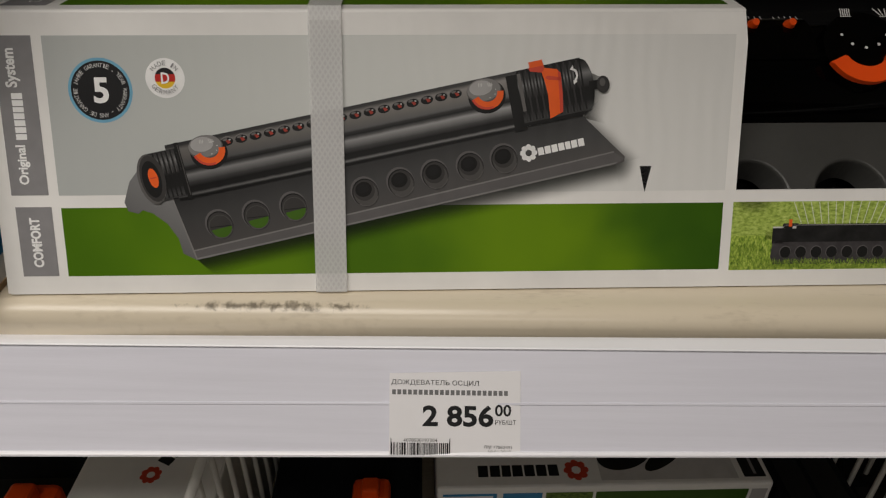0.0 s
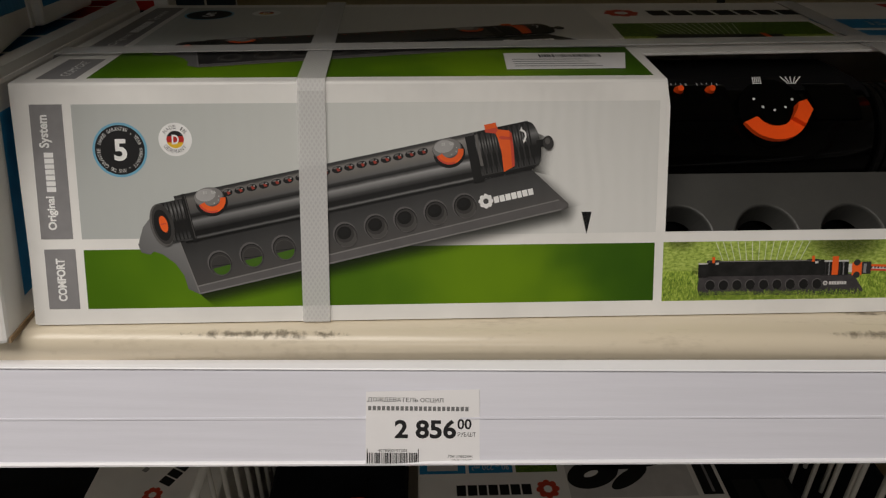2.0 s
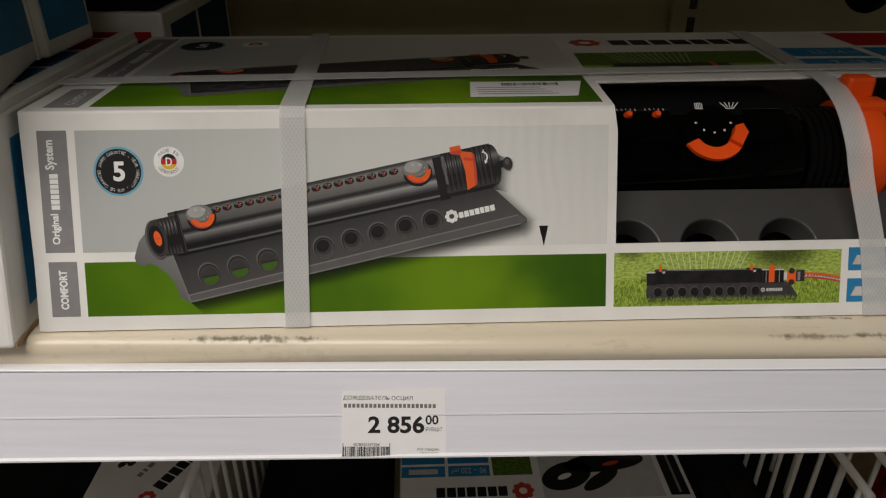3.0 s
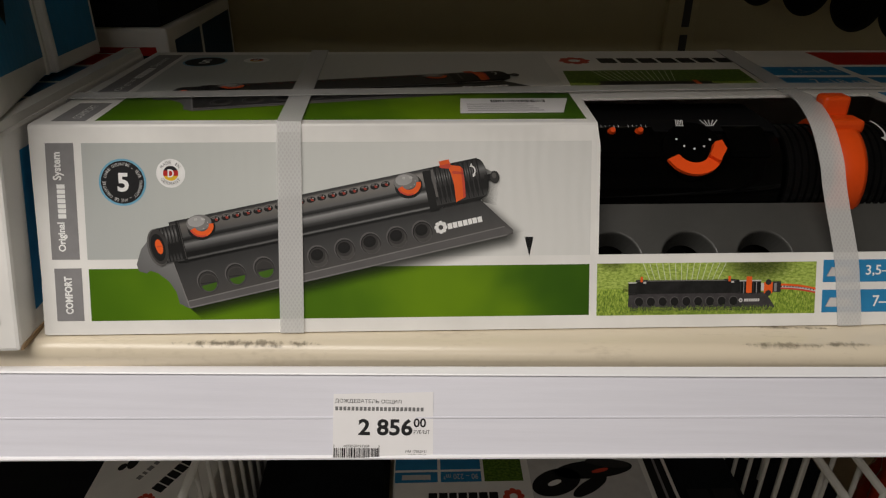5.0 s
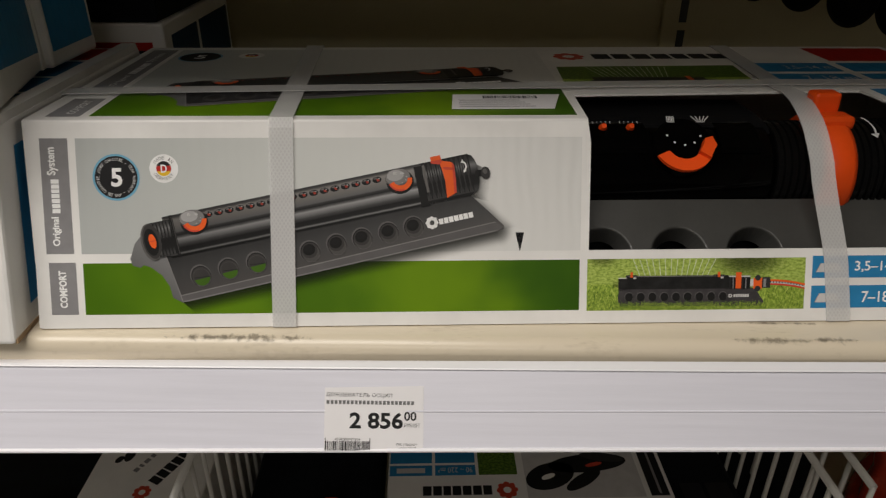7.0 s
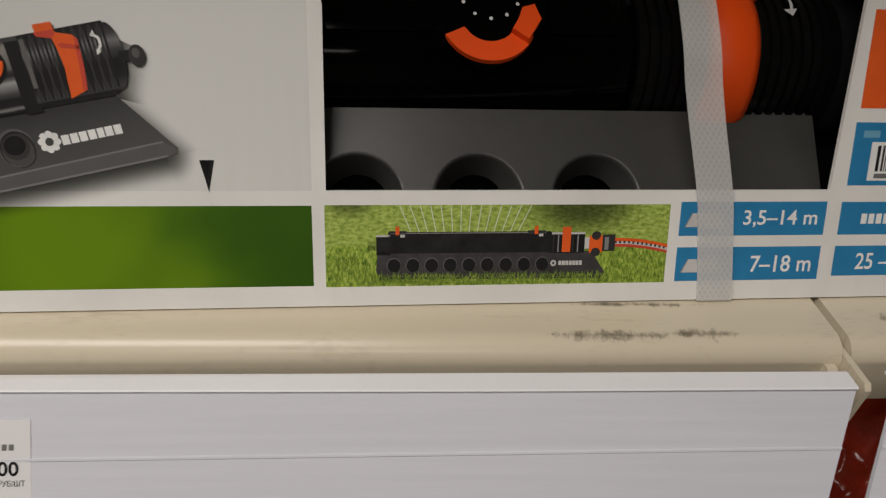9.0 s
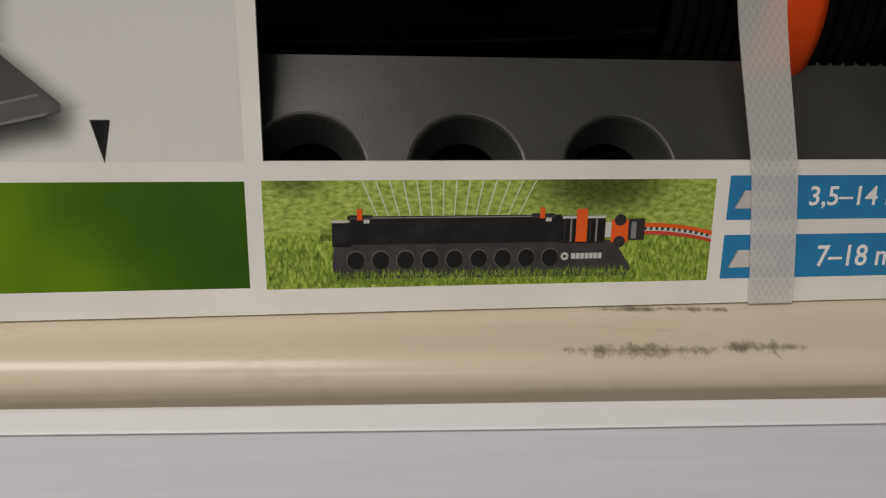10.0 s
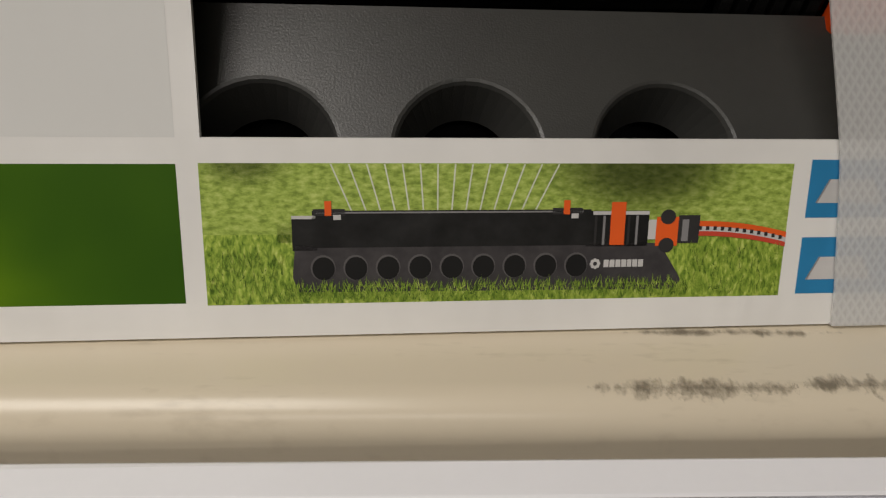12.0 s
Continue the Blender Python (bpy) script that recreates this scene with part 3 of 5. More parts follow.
# ---- price rails ----
def price_rail(x0, x1, label, drop=0.0138):
    """A sloping white plastic rail: lip, two bands with a step between them, and a rolled lower edge."""
    py, pz, dy, dz = -0.0225, 1.187, -0.545, -0.839
    ob = thing("price_rail", label, "price rail", TURN @ Vector((x0, py, pz)), "price rails")

    def place(x, v, n):
        if v < 0.001 and n > -0.0017:
            v -= 0.0026 * min(1.0, max(0.0, (0.42 - x) / 0.57))
        x += 0.0105 * (0.006 - max(v, 0.0)) / 0.05 if x > 0.5 and x < 0.6 else 0.0
        v = v * (1 - 0.18 * (min(x, 0.6) - 0.15)) - drop * (x - 0.15)
        along = min(x, 0.7) - 0.21
        return (x, py + dy * v + dz * n - 0.0098 * (x - 0.15) - 0.018 * along, pz + dz * v - dy * n + 0.0147 * along)

    def strip(pairs):
        bm = bmesh.new()
        cuts = [x0] + [x for x in (-0.15, 0.42, 0.7) if x0 < x < x1] + [x1]
        rows = [[bm.verts.new(place(x, v, n)) for v, n in pairs] for x in cuts]
        k = len(pairs)
        for a, b in zip(rows, rows[1:]):
            for i in range(k):
                j = (i + 1) % k
                bm.faces.new((a[i], a[j], b[j], b[i]))
        bm.faces.new(rows[0][::-1])
        bm.faces.new(rows[-1])
        bmesh.ops.recalc_face_normals(bm, faces=bm.faces[:])
        return bm

    part("face_band", strip([(0.0, 0.0), (0.0248, 0.0), (0.0252, 0.0006), (0.0260, 0.0006), (0.0264, 0.0002), (0.0494, 0.0002), (0.0494, -0.0016), (0.0, -0.0016)]), RAIL, ob, "", TURN)
    part("lower_edge", strip([(0.0480, 0.0003), (0.0484, 0.0012), (0.0494, 0.0018), (0.0504, 0.0014), (0.0508, 0.0002), (0.0504, -0.0022), (0.0480, -0.0016)]), RAIL_LIT, ob, "", TURN)
    part("upper_lip", strip([(0.0006, -0.0016), (0.0008, 0.0008), (0.0004, 0.0012), (-0.0004, 0.0010), (-0.0053, -0.0060), (-0.0051, -0.0072), (-0.0038, -0.0068), (-0.0008, -0.0016)]), RAIL_LIT, ob, "white folded lip, coloured brighter for the light it catches", TURN)
    return ob


price_rail(-0.75, 0.5545, "sloping white plastic price rail along the shelf edge")
price_rail(0.5705, 1.55, "sloping white plastic price rail of the next bay")
# sheet-metal end brackets in the gap between the bays
for x0, x1, lab, prof in (
        (0.5555, 0.5600, "cream steel bracket end, chipped", [(-0.0125, 1.1900), (0.03, 1.1900), (0.03, 1.165), (-0.012, 1.168), (-0.0205, 1.176), (-0.0205, 1.183)]),
        (0.5628, 0.5655, "tapering cream steel bracket end of the next bay", [(-0.004, 1.1940), (-0.0250, 1.1940), (-0.0268, 1.1915), (-0.0262, 1.185), (-0.0222, 1.145), (-0.0188, 1.142), (-0.010, 1.172), (0.03, 1.165), (0.03, 1.1940)])):
    bm = sweep(prof, x0, x1)
    tagged(part("shelf_bracket", bm, SHELF, None, "", TURN), lab, "shelf bracket", "shelf brackets", "structure")

# ---- price tag on the rail ----
RAIL_M = TURN @ Matrix(((1, 0, 0, 0), (0, 0.545, -0.839, -0.0225), (0, 0.839, 0.545, 1.187), (0, 0, 0, 1)))
tag = thing("price_tag", "white paper price tag in the rail, reading 2 856.00", "price tag", RAIL_M @ Vector((0.212, -0.03, 0.001)))
TAG_M = RAIL_M @ Matrix.Translation((0, 0, 0.0018))
part("paper", solid([(0.1822, -0.0486), (0.2432, -0.0483), (0.2430, -0.0090), (0.1820, -0.0106)], 0.00025), PAPER, tag, "", TAG_M)
art = Art()
art.text("ДОЖДЕВАТЕЛЬ ОСЦИЛ", 0.1829, -0.01615, 0.2236, -0.0134, BLACK_INK, 3, -0.6)
art.finish("product_name", tag, TAG_M)
art = Art()
art.blocks((0.1829, -0.0204), (0.2375, -0.0206), 0.0023, INK_SOFT, 3, (6,) * 22, 0.30)
art.finish("brand_line", tag, TAG_M, "grey bar in place of a brand line")
art = Art()
art.text("2 856", 0.1976, -0.0352, 0.2306, -0.0252, BLACK_INK, 3, bold=0.030)
art.text("00", 0.2312, -0.0302, 0.2388, -0.0247, BLACK_INK, 3, bold=0.02)
art.text("РУБ/ШТ", 0.2314, -0.0340, 0.2410, -0.0318, BLACK_INK, 3)
art.finish("price", tag, TAG_M)
art = Art()
art.bars(0.1830, -0.0484, 0.2106, -0.0428, BLACK_INK, 3, 5, 30)
art.rect(0.1828, -0.0484, 0.1832, -0.0408, BLACK_INK, 3).rect(0.2102, -0.0484, 0.2106, -0.0408, BLACK_INK, 3)
art.text("4078500197304", 0.1888, -0.0424, 0.2045, -0.0408, BLACK_INK, 3)
art.finish("barcode", tag, TAG_M)
art = Art()
art.text("ЛМ 17862491", 0.2262, -0.0452, 0.2392, -0.0437, BLACK_INK, 3)
art.text("10.01.2019", 0.2284, -0.0474, 0.2388, -0.0459, INK_SOFT, 3)
art.finish("date_lines", tag, TAG_M)

# ---- the sprinkler carton ----
LEAN = radians(21.52)
FACE_M = Matrix(((1, 0, 0, 0), (0, math.sin(LEAN), -math.cos(LEAN), 0), (0, math.cos(LEAN), math.sin(LEAN), 1.2000), (0, 0, 0, 1)))
FACE_H = 0.1325
TOP_Y, TOP_Z = FACE_H * math.sin(LEAN), 1.2000 + FACE_H * math.cos(LEAN)
TOP_M = Matrix.Translation((0, 0, TOP_Z))
BACK_Y, END_X = 0.277, 0.678
carton = thing("sprinkler_carton", "white printed carton with cut-out window and three plastic straps", "carton", (0.34, 0.13, 1.2))

front = [(-0.0040, 0.0), (END_X, 0.0), (END_X + 0.003, FACE_H - 0.0015), (0.5680, FACE_H - 0.0015), (0.5640, 0.0484), (0.3496, 0.0482), (0.3498, 0.118), (0.3478, FACE_H - 0.0015), (-0.0078, FACE_H - 0.0015)]
part("front_panel", solid(front, 0.0018), CARD, carton, "", FACE_M)
lid = [(-0.0078, TOP_Y + 0.0016), (0.3478, TOP_Y + 0.0016), (0.3500, 0.1075), (0.5640, 0.1180), (0.5690, TOP_Y + 0.0016), (END_X + 0.003, TOP_Y + 0.0016), (END_X - 0.004, BACK_Y), (-0.004, BACK_Y - 0.006)]
part("top_panel", solid(lid, 0.0018), CARD, carton, "", TOP_M)
# the rounded fold between front and top, on either side of the window
for x0, x1 in ((-0.0078, 0.3478), (0.5685, END_X + 0.003)):
    bm = bmesh.new()
    rows = []
    for i in range(9):
        a = i / 8
        ang = LEAN + (math.pi / 2 - LEAN) * a
        p0, p1 = Vector((0, TOP_Y - 0.0015 * math.sin(LEAN), TOP_Z - 0.0015 * math.cos(LEAN))), Vector((0, TOP_Y + 0.0016, TOP_Z))
        mid = Vector((0, TOP_Y, TOP_Z))
        q = (1 - a) ** 2 * p0 + 2 * a * (1 - a) * mid + a * a * p1
        rows.append([bm.verts.new((x, q.y, q.z)) for x in (x0, x1)])
    for r0, r1 in zip(rows, rows[1:]):
        bm.faces.new((r0[0], r0[1], r1[1], r1[0]))
    part("folded_edge", bm, CARD, carton, "", None, True)
side = [(0.0005, 1.2002), (TOP_Y + 0.001, TOP_Z - 0.002), (BACK_Y - 0.004, TOP_Z - 0.002), (BACK_Y, 1.2002)]
part("side_panel", sweep(side, -0.0055, -0.0037), CARD, carton)
part("side_panel", sweep(side, END_X - 0.0045, END_X - 0.0025), CARD, carton)
part("back_board", box(-0.004, BACK_Y - 0.008, 1.2005, END_X - 0.003, BACK_Y - 0.006, TOP_Z - 0.0019), CARD, carton)
part("bottom_board", box(-0.003, 0.003, 1.1991, END_X - 0.004, BACK_Y - 0.008, 1.2010), KRAFT, carton)
# a torn inner flap that shows its brown edge at the end of the carton
part("inner_flap", sweep([(0.030, 1.2005), (0.045, 1.262), (0.12, 1.262), (0.12, 1.2005)], -0.0100, -0.0062), KRAFT, carton, "brown torn corrugated flap")


def sprinkler_art(art, fx=lambda x, y: (x, y), deep=True):
    """The printed picture of the sprinkler, in the front panel's metres; fx may move and scale it onto another panel."""
    def P(*pts):
        return [fx(x, y) for x, y in pts]

    def along(s, h):
        return (0.069 + AX[0] * s + NORM[0] * h, 0.0558 + AX[1] * s + NORM[1] * h)

    def band(s0, s1, h0, h1, ink_, layer):
        art.poly(P(along(s0, h0), along(s1, h0), along(s1, h1), along(s0, h1)), ink_, layer)

    def spot(x, y, rx, ry, ink_, layer, turn=0.0, a0=0.0, a1=360.0, n=28):
        c, s_ = math.cos(radians(turn)), math.sin(radians(turn))
        pts = []
        for i in range(n if a1 - a0 >= 360 else n + 1):
            a = radians(a0 + (a1 - a0) * i / n)
            u, v = rx * math.cos(a), ry * math.sin(a)
            pts.append((x + c * u - s_ * v, y + s_ * u + c * v))
        art.poly(P(*pts), ink_, layer)

    # soft cast on the ground round the foot
    if deep:
        art.poly(P((0.0870, 0.0165), (0.2900, 0.0614), (0.2920, 0.0490), (0.0950, 0.0050 + 0.0040)), CAST_LOW, 3)
        art.poly(P((0.2728, 0.0842), (0.2900, 0.0614), (0.3060, 0.0650), (0.2850, 0.0960)), CAST_END, 3)
        art.poly(P((0.2900, 0.0614), (0.3060, 0.0650), (0.3050, 0.0520), (0.2920, 0.0490)), CAST_TIP, 3)
        art.poly(P((0.2740, 0.1050), (0.2740, 0.0830), (0.2860, 0.0800), (0.2900, 0.0980)), CAST_PIPE, 2)
    # base: arched end, sloping front, lower flange
    art.poly(P((0.0548, 0.0447), (0.0562, 0.0405), (0.0610, 0.0392), (0.0632, 0.0409), (0.0680, 0.0392), (0.0745, 0.0340), (0.0790, 0.0270), (0.0808, 0.0195), (0.0870, 0.0163),
               (0.0830, 0.0460), (0.0700, 0.0600), (0.0625, 0.0600), (0.0580, 0.0545)), END_ART, 4)
    art.poly(P((0.0772, 0.0468), (0.1000, 0.0510), (0.2732, 0.0842), (0.2942, 0.0648), (0.2940, 0.0625), (0.2900, 0.0612), (0.1600, 0.0328), (0.0870, 0.0163)), BASE_ART, 5)
    art.poly(P((0.0872, 0.0164), (0.0860, 0.0205), (0.2890, 0.0668), (0.2942, 0.0640), (0.2900, 0.0612), (0.1600, 0.0328)), FLANGE_ART, 6)
    art.poly(P((0.0860, 0.0205), (0.0858, 0.0212), (0.2885, 0.0674), (0.2890, 0.0668)), FLANGE_LIGHT, 7)
    art.poly(P((0.0870, 0.0163), (0.0872, 0.0172), (0.2905, 0.0622), (0.2900, 0.0612)), FLANGE_LIGHT, 7)
    art.poly(P((0.0772, 0.0468), (0.0776, 0.0475), (0.0874, 0.0170), (0.0868, 0.0164)), FLANGE_LIGHT, 7)
    # holes along the base: a dark bore that lightens towards its lower left lip
    holes = [(0.0993, 0.0335), (0.1171, 0.0379), (0.1351, 0.0418), (0.1525, 0.0449), (0.1695, 0.0486), (0.1867, 0.0530), (0.2031, 0.0567), (0.2200, 0.0604), (0.2362, 0.0639)]
    for i, (x, y) in enumerate(holes):
        spot(x - 0.0004, y + 0.0006, 0.0067, 0.0071, FLANGE_ART, 7, 20)
        spot(x, y, 0.0063, 0.0067, HOLE_DARK, 8, 20)
        spot(x + 0.0002, y - 0.0003, 0.0060, 0.0064, SHADES[1], 9, 20)
        spot(x + 0.0003, y - 0.0008, 0.0056, 0.0057, SHADES[2], 10, 20)
        # On the lid the green is left out: its dimness goes into the tones.
        if i < 3 and deep:
            spot(x + 0.0002, y - 0.0006, 0.0052, 0.0052, SHADES[1], 11, 20)
            spot(x + 0.0006, y - 0.0010, 0.0050, 0.0052, HOLE_GREEN, 12, 14, 186, 354, 16)
            art.stroke(fx(x - 0.0046, y - 0.0012), fx(x + 0.0058, y - 0.0002), 0.0003, HOLE_DARK, 13)
        else:
            spot(x - 0.0004, y + 0.0008, 0.0050, 0.0048, SHADES[1], 11, 20)
            spot(x - 0.0008, y + 0.0014, 0.0040, 0.0036, SHADES[0], 12, 20)
            spot(x - 0.0010, y + 0.0018, 0.0026, 0.0021, HOLE_DARK, 13, 20)
        for k in range(8):
            a, b = radians(235 + 14 * k), radians(249 + 14 * k)
            art.stroke(fx(x + 0.0004 + 0.0057 * math.cos(a), y - 0.0005 + 0.0060 * math.sin(a)), fx(x + 0.0004 + 0.0057 * math.cos(b), y - 0.0005 + 0.0060 * math.sin(b)), 0.0004, SHADES[3], 14)
    # tube, end collars
    band(0.010, 0.1780, -0.0125, 0.0140, TUBE_ART, 18)
    band(0.0, 0.0160, -0.0110, 0.0118, COLLAR_ART, 19)
    for k in range(6):
        band(0.0030 + 0.0021 * k, 0.0038 + 0.0021 * k, -0.0104, 0.0116, HOLE_DARK, 20)
        band(0.0038 + 0.0021 * k, 0.0042 + 0.0021 * k, 0.0010, 0.0100, SHADES[2], 20)
    band(0.0142, 0.0164, -0.0128, 0.0142, HOLE_DARK, 20)
    band(0.0156, 0.0160, -0.0110, 0.0130, SHADES[2], 21)
    spot(0.0688, 0.0556, 0.0064, 0.0120, SHADES[3], 20, 11)
    spot(0.0694, 0.0560, 0.0058, 0.0112, SHADES[1], 21, 11)
    spot(0.0690, 0.0556, 0.0044, 0.0088, HOLE_DARK, 22, 11)
    spot(0.0697, 0.0562, 0.0022, 0.0047, ORANGE_INK, 23, 14)
    art.stroke(fx(0.0682, 0.0560), fx(0.0712, 0.0566), 0.0006, LOGO_RED, 24)
    # spray holes: dark cups with a lit rim and a red jet set low in each
    for i in range(17):
        a = i / 16
        x, y = 0.1054 + (0.2129 - 0.1054) * a, 0.0734 + (0.0947 - 0.0734) * a
        spot(x, y, 0.0031, 0.0022, SHADES[5], 19, 11, n=16)
        spot(x, y - 0.0003, 0.0029, 0.0019, HOLE_DARK, 20, 11, n=16)
        spot(x - 0.0009, y + 0.0006, 0.0012, 0.0006, SHADES[4], 21, 20, n=10)
        art.poly(P((x - 0.0006, y + 0.0002), (x + 0.0010, y + 0.0004), (x + 0.0018, y - 0.0008), (x + 0.0004, y - 0.0014)), JET_RED, 22)
        spot(x + 0.0013, y + 0.0006, 0.0005, 0.0004, KNOB_LIGHT, 23, n=8)
    # range knobs: grey dial over an orange grip
    for x, y in ((0.0952, 0.0706), (0.2262, 0.0958)):
        spot(x + 0.0014, y - 0.0026, 0.0088, 0.0078, HOLE_DARK, 21, 8)
        spot(x, y, 0.0082, 0.0056, SHADES[3], 25, 8)
        spot(x - 0.0002, y + 0.0005, 0.0078, 0.0051, KNOB_GREY, 26, 8)
        spot(x - 0.0016, y + 0.0013, 0.0054, 0.0034, KNOB_LIGHT, 27, 8)
        turn = [radians(205 + 15 * k) for k in range(12)]
        outer = [(x + 0.0014 + 0.0078 * math.cos(a), y - 0.0012 + 0.0074 * math.sin(a)) for a in turn]
        inner = [(x + 0.0016 + 0.0046 * math.cos(a), y - 0.0008 + 0.0042 * math.sin(a)) for a in turn]
        art.poly(P(*(outer + inner[::-1])), ORANGE_INK, 29)
        art.poly(P(*(outer[:7] + [(0.3 * q[0] + 0.7 * p[0], 0.3 * q[1] + 0.7 * p[1]) for p, q in zip(outer[:7], inner[:7])][::-1])), LOGO_RED, 30)
        for k in range(4):
            a = radians(-60 + 36 * k)
            spot(x + 0.0056 * math.cos(a), y + 0.0036 * math.sin(a), 0.0003, 0.0003, SILVER_INK, 28, n=6)
        for k in range(3):
            art.stroke(fx(x - 0.0026 + 0.0007 * k, y + 0.0018), fx(x - 0.0026 + 0.0007 * k, y + 0.0034), 0.0003, SILVER_INK, 28)
            art.stroke(fx(x + 0.0020 + 0.0005 * k, y + 0.0020), fx(x + 0.0016 + 0.0009 * k, y + 0.0036), 0.0003, SILVER_INK, 28)
    # outlet: dark gap, ribbed collar, orange ring with its tab, nipple
    band(0.1730, 0.1790, -0.0135, 0.0125, HOLE_DARK, 19)
    band(0.1780, 0.2085, -0.0105, 0.0140, COLLAR_ART, 20)
    spot(along(0.2085, 0)[0], along(0, 0)[1] + AX[1] * 0.2085 + 0.0012, 0.0045, 0.0122, COLLAR_ART, 19, 11)
    for k in range(20):
        band(0.1792 + 0.0015 * k, 0.1800 + 0.0015 * k, -0.0098, 0.0134, HOLE_DARK if k % 2 else HOLE_RIM, 21)
    band(0.1784, 0.1800, -0.0050, 0.0125, SHADES[4], 22)
    art.poly(P((0.2340, 0.0768), (0.2732, 0.0842), (0.2762, 0.0870), (0.2760, 0.0900), (0.2380, 0.0830)), HOLE_DARK, 17)
    art.poly(P((0.2467, 0.1086), (0.2530, 0.1099), (0.2542, 0.1062), (0.2600, 0.1056), (0.2619, 0.1040), (0.2632, 0.0948), (0.2637, 0.0861), (0.2577, 0.0828), (0.2564, 0.0938), (0.2545, 0.1003), (0.2530, 0.1040), (0.2477, 0.1045)), ORANGE_INK, 23)
    art.poly(P((0.2467, 0.1058), (0.2536, 0.1072), (0.2542, 0.1056), (0.2530, 0.1040), (0.2477, 0.1045)), LOGO_RED, 24)
    art.poly(P((0.2548, 0.1018), (0.2560, 0.1026), (0.2624, 0.1018), (0.2622, 0.1004), (0.2560, 0.1008)), LOGO_RED, 24)
    art.poly(P((0.2606, 0.1050), (0.2619, 0.1040), (0.2632, 0.0948), (0.2637, 0.0861), (0.2622, 0.0856), (0.2616, 0.0948)), LOGO_RED, 24)
    for p, q in (((0.2668, 0.1060), (0.2692, 0.1046)), ((0.2692, 0.1046), (0.2698, 0.1022)), ((0.2698, 0.1022), (0.2688, 0.1000))):
        art.stroke(fx(*p), fx(*q), 0.0010, WHITE_INK, 25)
    art.poly(P((0.2662, 0.1052), (0.2674, 0.1074), (0.2682, 0.1048)), WHITE_INK, 25)
    art.poly(P((0.2680, 0.1006), (0.2700, 0.1000), (0.2684, 0.0986)), WHITE_INK, 25)
    art.poly(P((0.2755, 0.1000), (0.2812, 0.1010), (0.2812, 0.0968), (0.2757, 0.0960)), HOLE_DARK, 21)
    spot(0.2822, 0.0986, 0.0030, 0.0040, HOLE_RIM, 22, 10)
    spot(0.2818, 0.0996, 0.0014, 0.0018, SHADES[3], 23, 10)
    # the maker's emblem and name as plain shapes
    cx, cy = fx(0.2478, 0.0668)
    scale = fx(1, 0)[0] - fx(0, 0)[0]
    art.emblem(cx, cy, 0.0042 * scale, WHITE_INK, BASE_ART, 8)
    art.blocks(fx(0.2524, 0.0655), fx(0.2748, 0.0703), 0.0036 * scale, WHITE_INK, 8)


def badge(art, cx, cy, r, k=1.0, layer=3):
    art.oval(cx, cy, r, r * k, RIM_BLUE, layer, n=48)
    art.oval(cx, cy, r * 0.91, r * 0.91 * k, BLACK_INK, layer + 1, n=48)
    art.text("5", cx - r * 0.22, cy - r * 0.40 * k, cx + r * 0.26, cy + r * 0.40 * k, WHITE_INK, layer + 3, bold=0.03)


def round_words(art, words, cx, cy, r, size, ink_, start, step, layer):
    """Small words set round a circle, letter by letter."""
    for i, ch in enumerate(words):
        a = start - step * i
        x, y = cx + r * math.cos(radians(a)), cy + r * math.sin(radians(a))
        if ch == " ":
            continue
        w = size * (0.35 if ch in "IJ·" else 0.72)
        h = size * (0.25 if ch == "·" else 1.0)
        art.text(ch, x - w / 2 * math.sin(radians(a)), y + w / 2 * math.cos(radians(a)), x - w / 2 * math.sin(radians(a)) + w, y + w / 2 * math.cos(radians(a)) + h, ink_, layer, a - 90)


def made_in(art, cx, cy, r, layer=3):
    art.oval(cx, cy, r, r, WHITE_INK, layer, n=40)
    art.oval(cx, cy, r * 0.52, r * 0.52, GOLD_INK, layer + 1, n=28)
    art.oval(cx, cy, r * 0.52, r * 0.52, RED_INK, layer + 2, 0, -20, 200, 20)
    art.oval(cx, cy, r * 0.52, r * 0.52, BLACK_INK, layer + 3, 0, 22, 158, 16)
    art.text("D", cx - r * 0.20, cy - r * 0.28, cx + r * 0.22, cy + r * 0.28, WHITE_INK, layer + 5, bold=0.02)


# front: grey caption bars
art = Art()
art.rect(0.0022, 0.0484, 0.0196, 0.1213, GREY_BAR, 2)
art.text("Original", 0.0128, 0.0535, 0.0128 + 0.0185, 0.0535 + 0.0060, WHITE_INK, 4, 90, bold=0.032)
art.blocks((0.0128, 0.0742), (0.0128, 0.0960), 0.0050, WHITE_INK, 4)
art.text("System", 0.0128, 0.0983, 0.0128 + 0.0175, 0.0983 + 0.0070, WHITE_INK, 4, 90, bold=0.032)
art.finish("system_caption", carton, FACE_M, "grey upright caption bar with white words")
art = Art()
art.rect(0.0032, 0.0090, 0.0202, 0.0428, GREY_BAR, 2)
art.text("COMFORT", 0.0138, 0.0135, 0.0138 + 0.0242, 0.0135 + 0.0049, WHITE_INK, 4, 90, bold=0.04)
art.finish("range_caption", carton, FACE_M, "grey caption bar reading comfort")
# front: grey sky, blurred lawn
Art().rect(0.0243, 0.0482, 0.3441, 0.1212, GREY_SKY, 1).finish("grey_print_field", carton, FACE_M, "pale grey printed background")
Art().rect(0.0246, 0.0088, 0.3438, 0.0422, LAWN_BLUR, 1).finish("lawn_print_field", carton, FACE_M, "blurred green lawn print")
art = Art()
badge(art, 0.0487, 0.0968, 0.0147)
round_words(art, "JAHRE GARANTIE · YEAR WARRANTY · ANS DE GARANTIE ·", 0.0487, 0.0968, 0.0104, 0.0019, SILVER_INK, 164, 7.35, 7)
art.finish("warranty_badge", carton, FACE_M, "round black badge with a white five and blue rim")
art = Art()
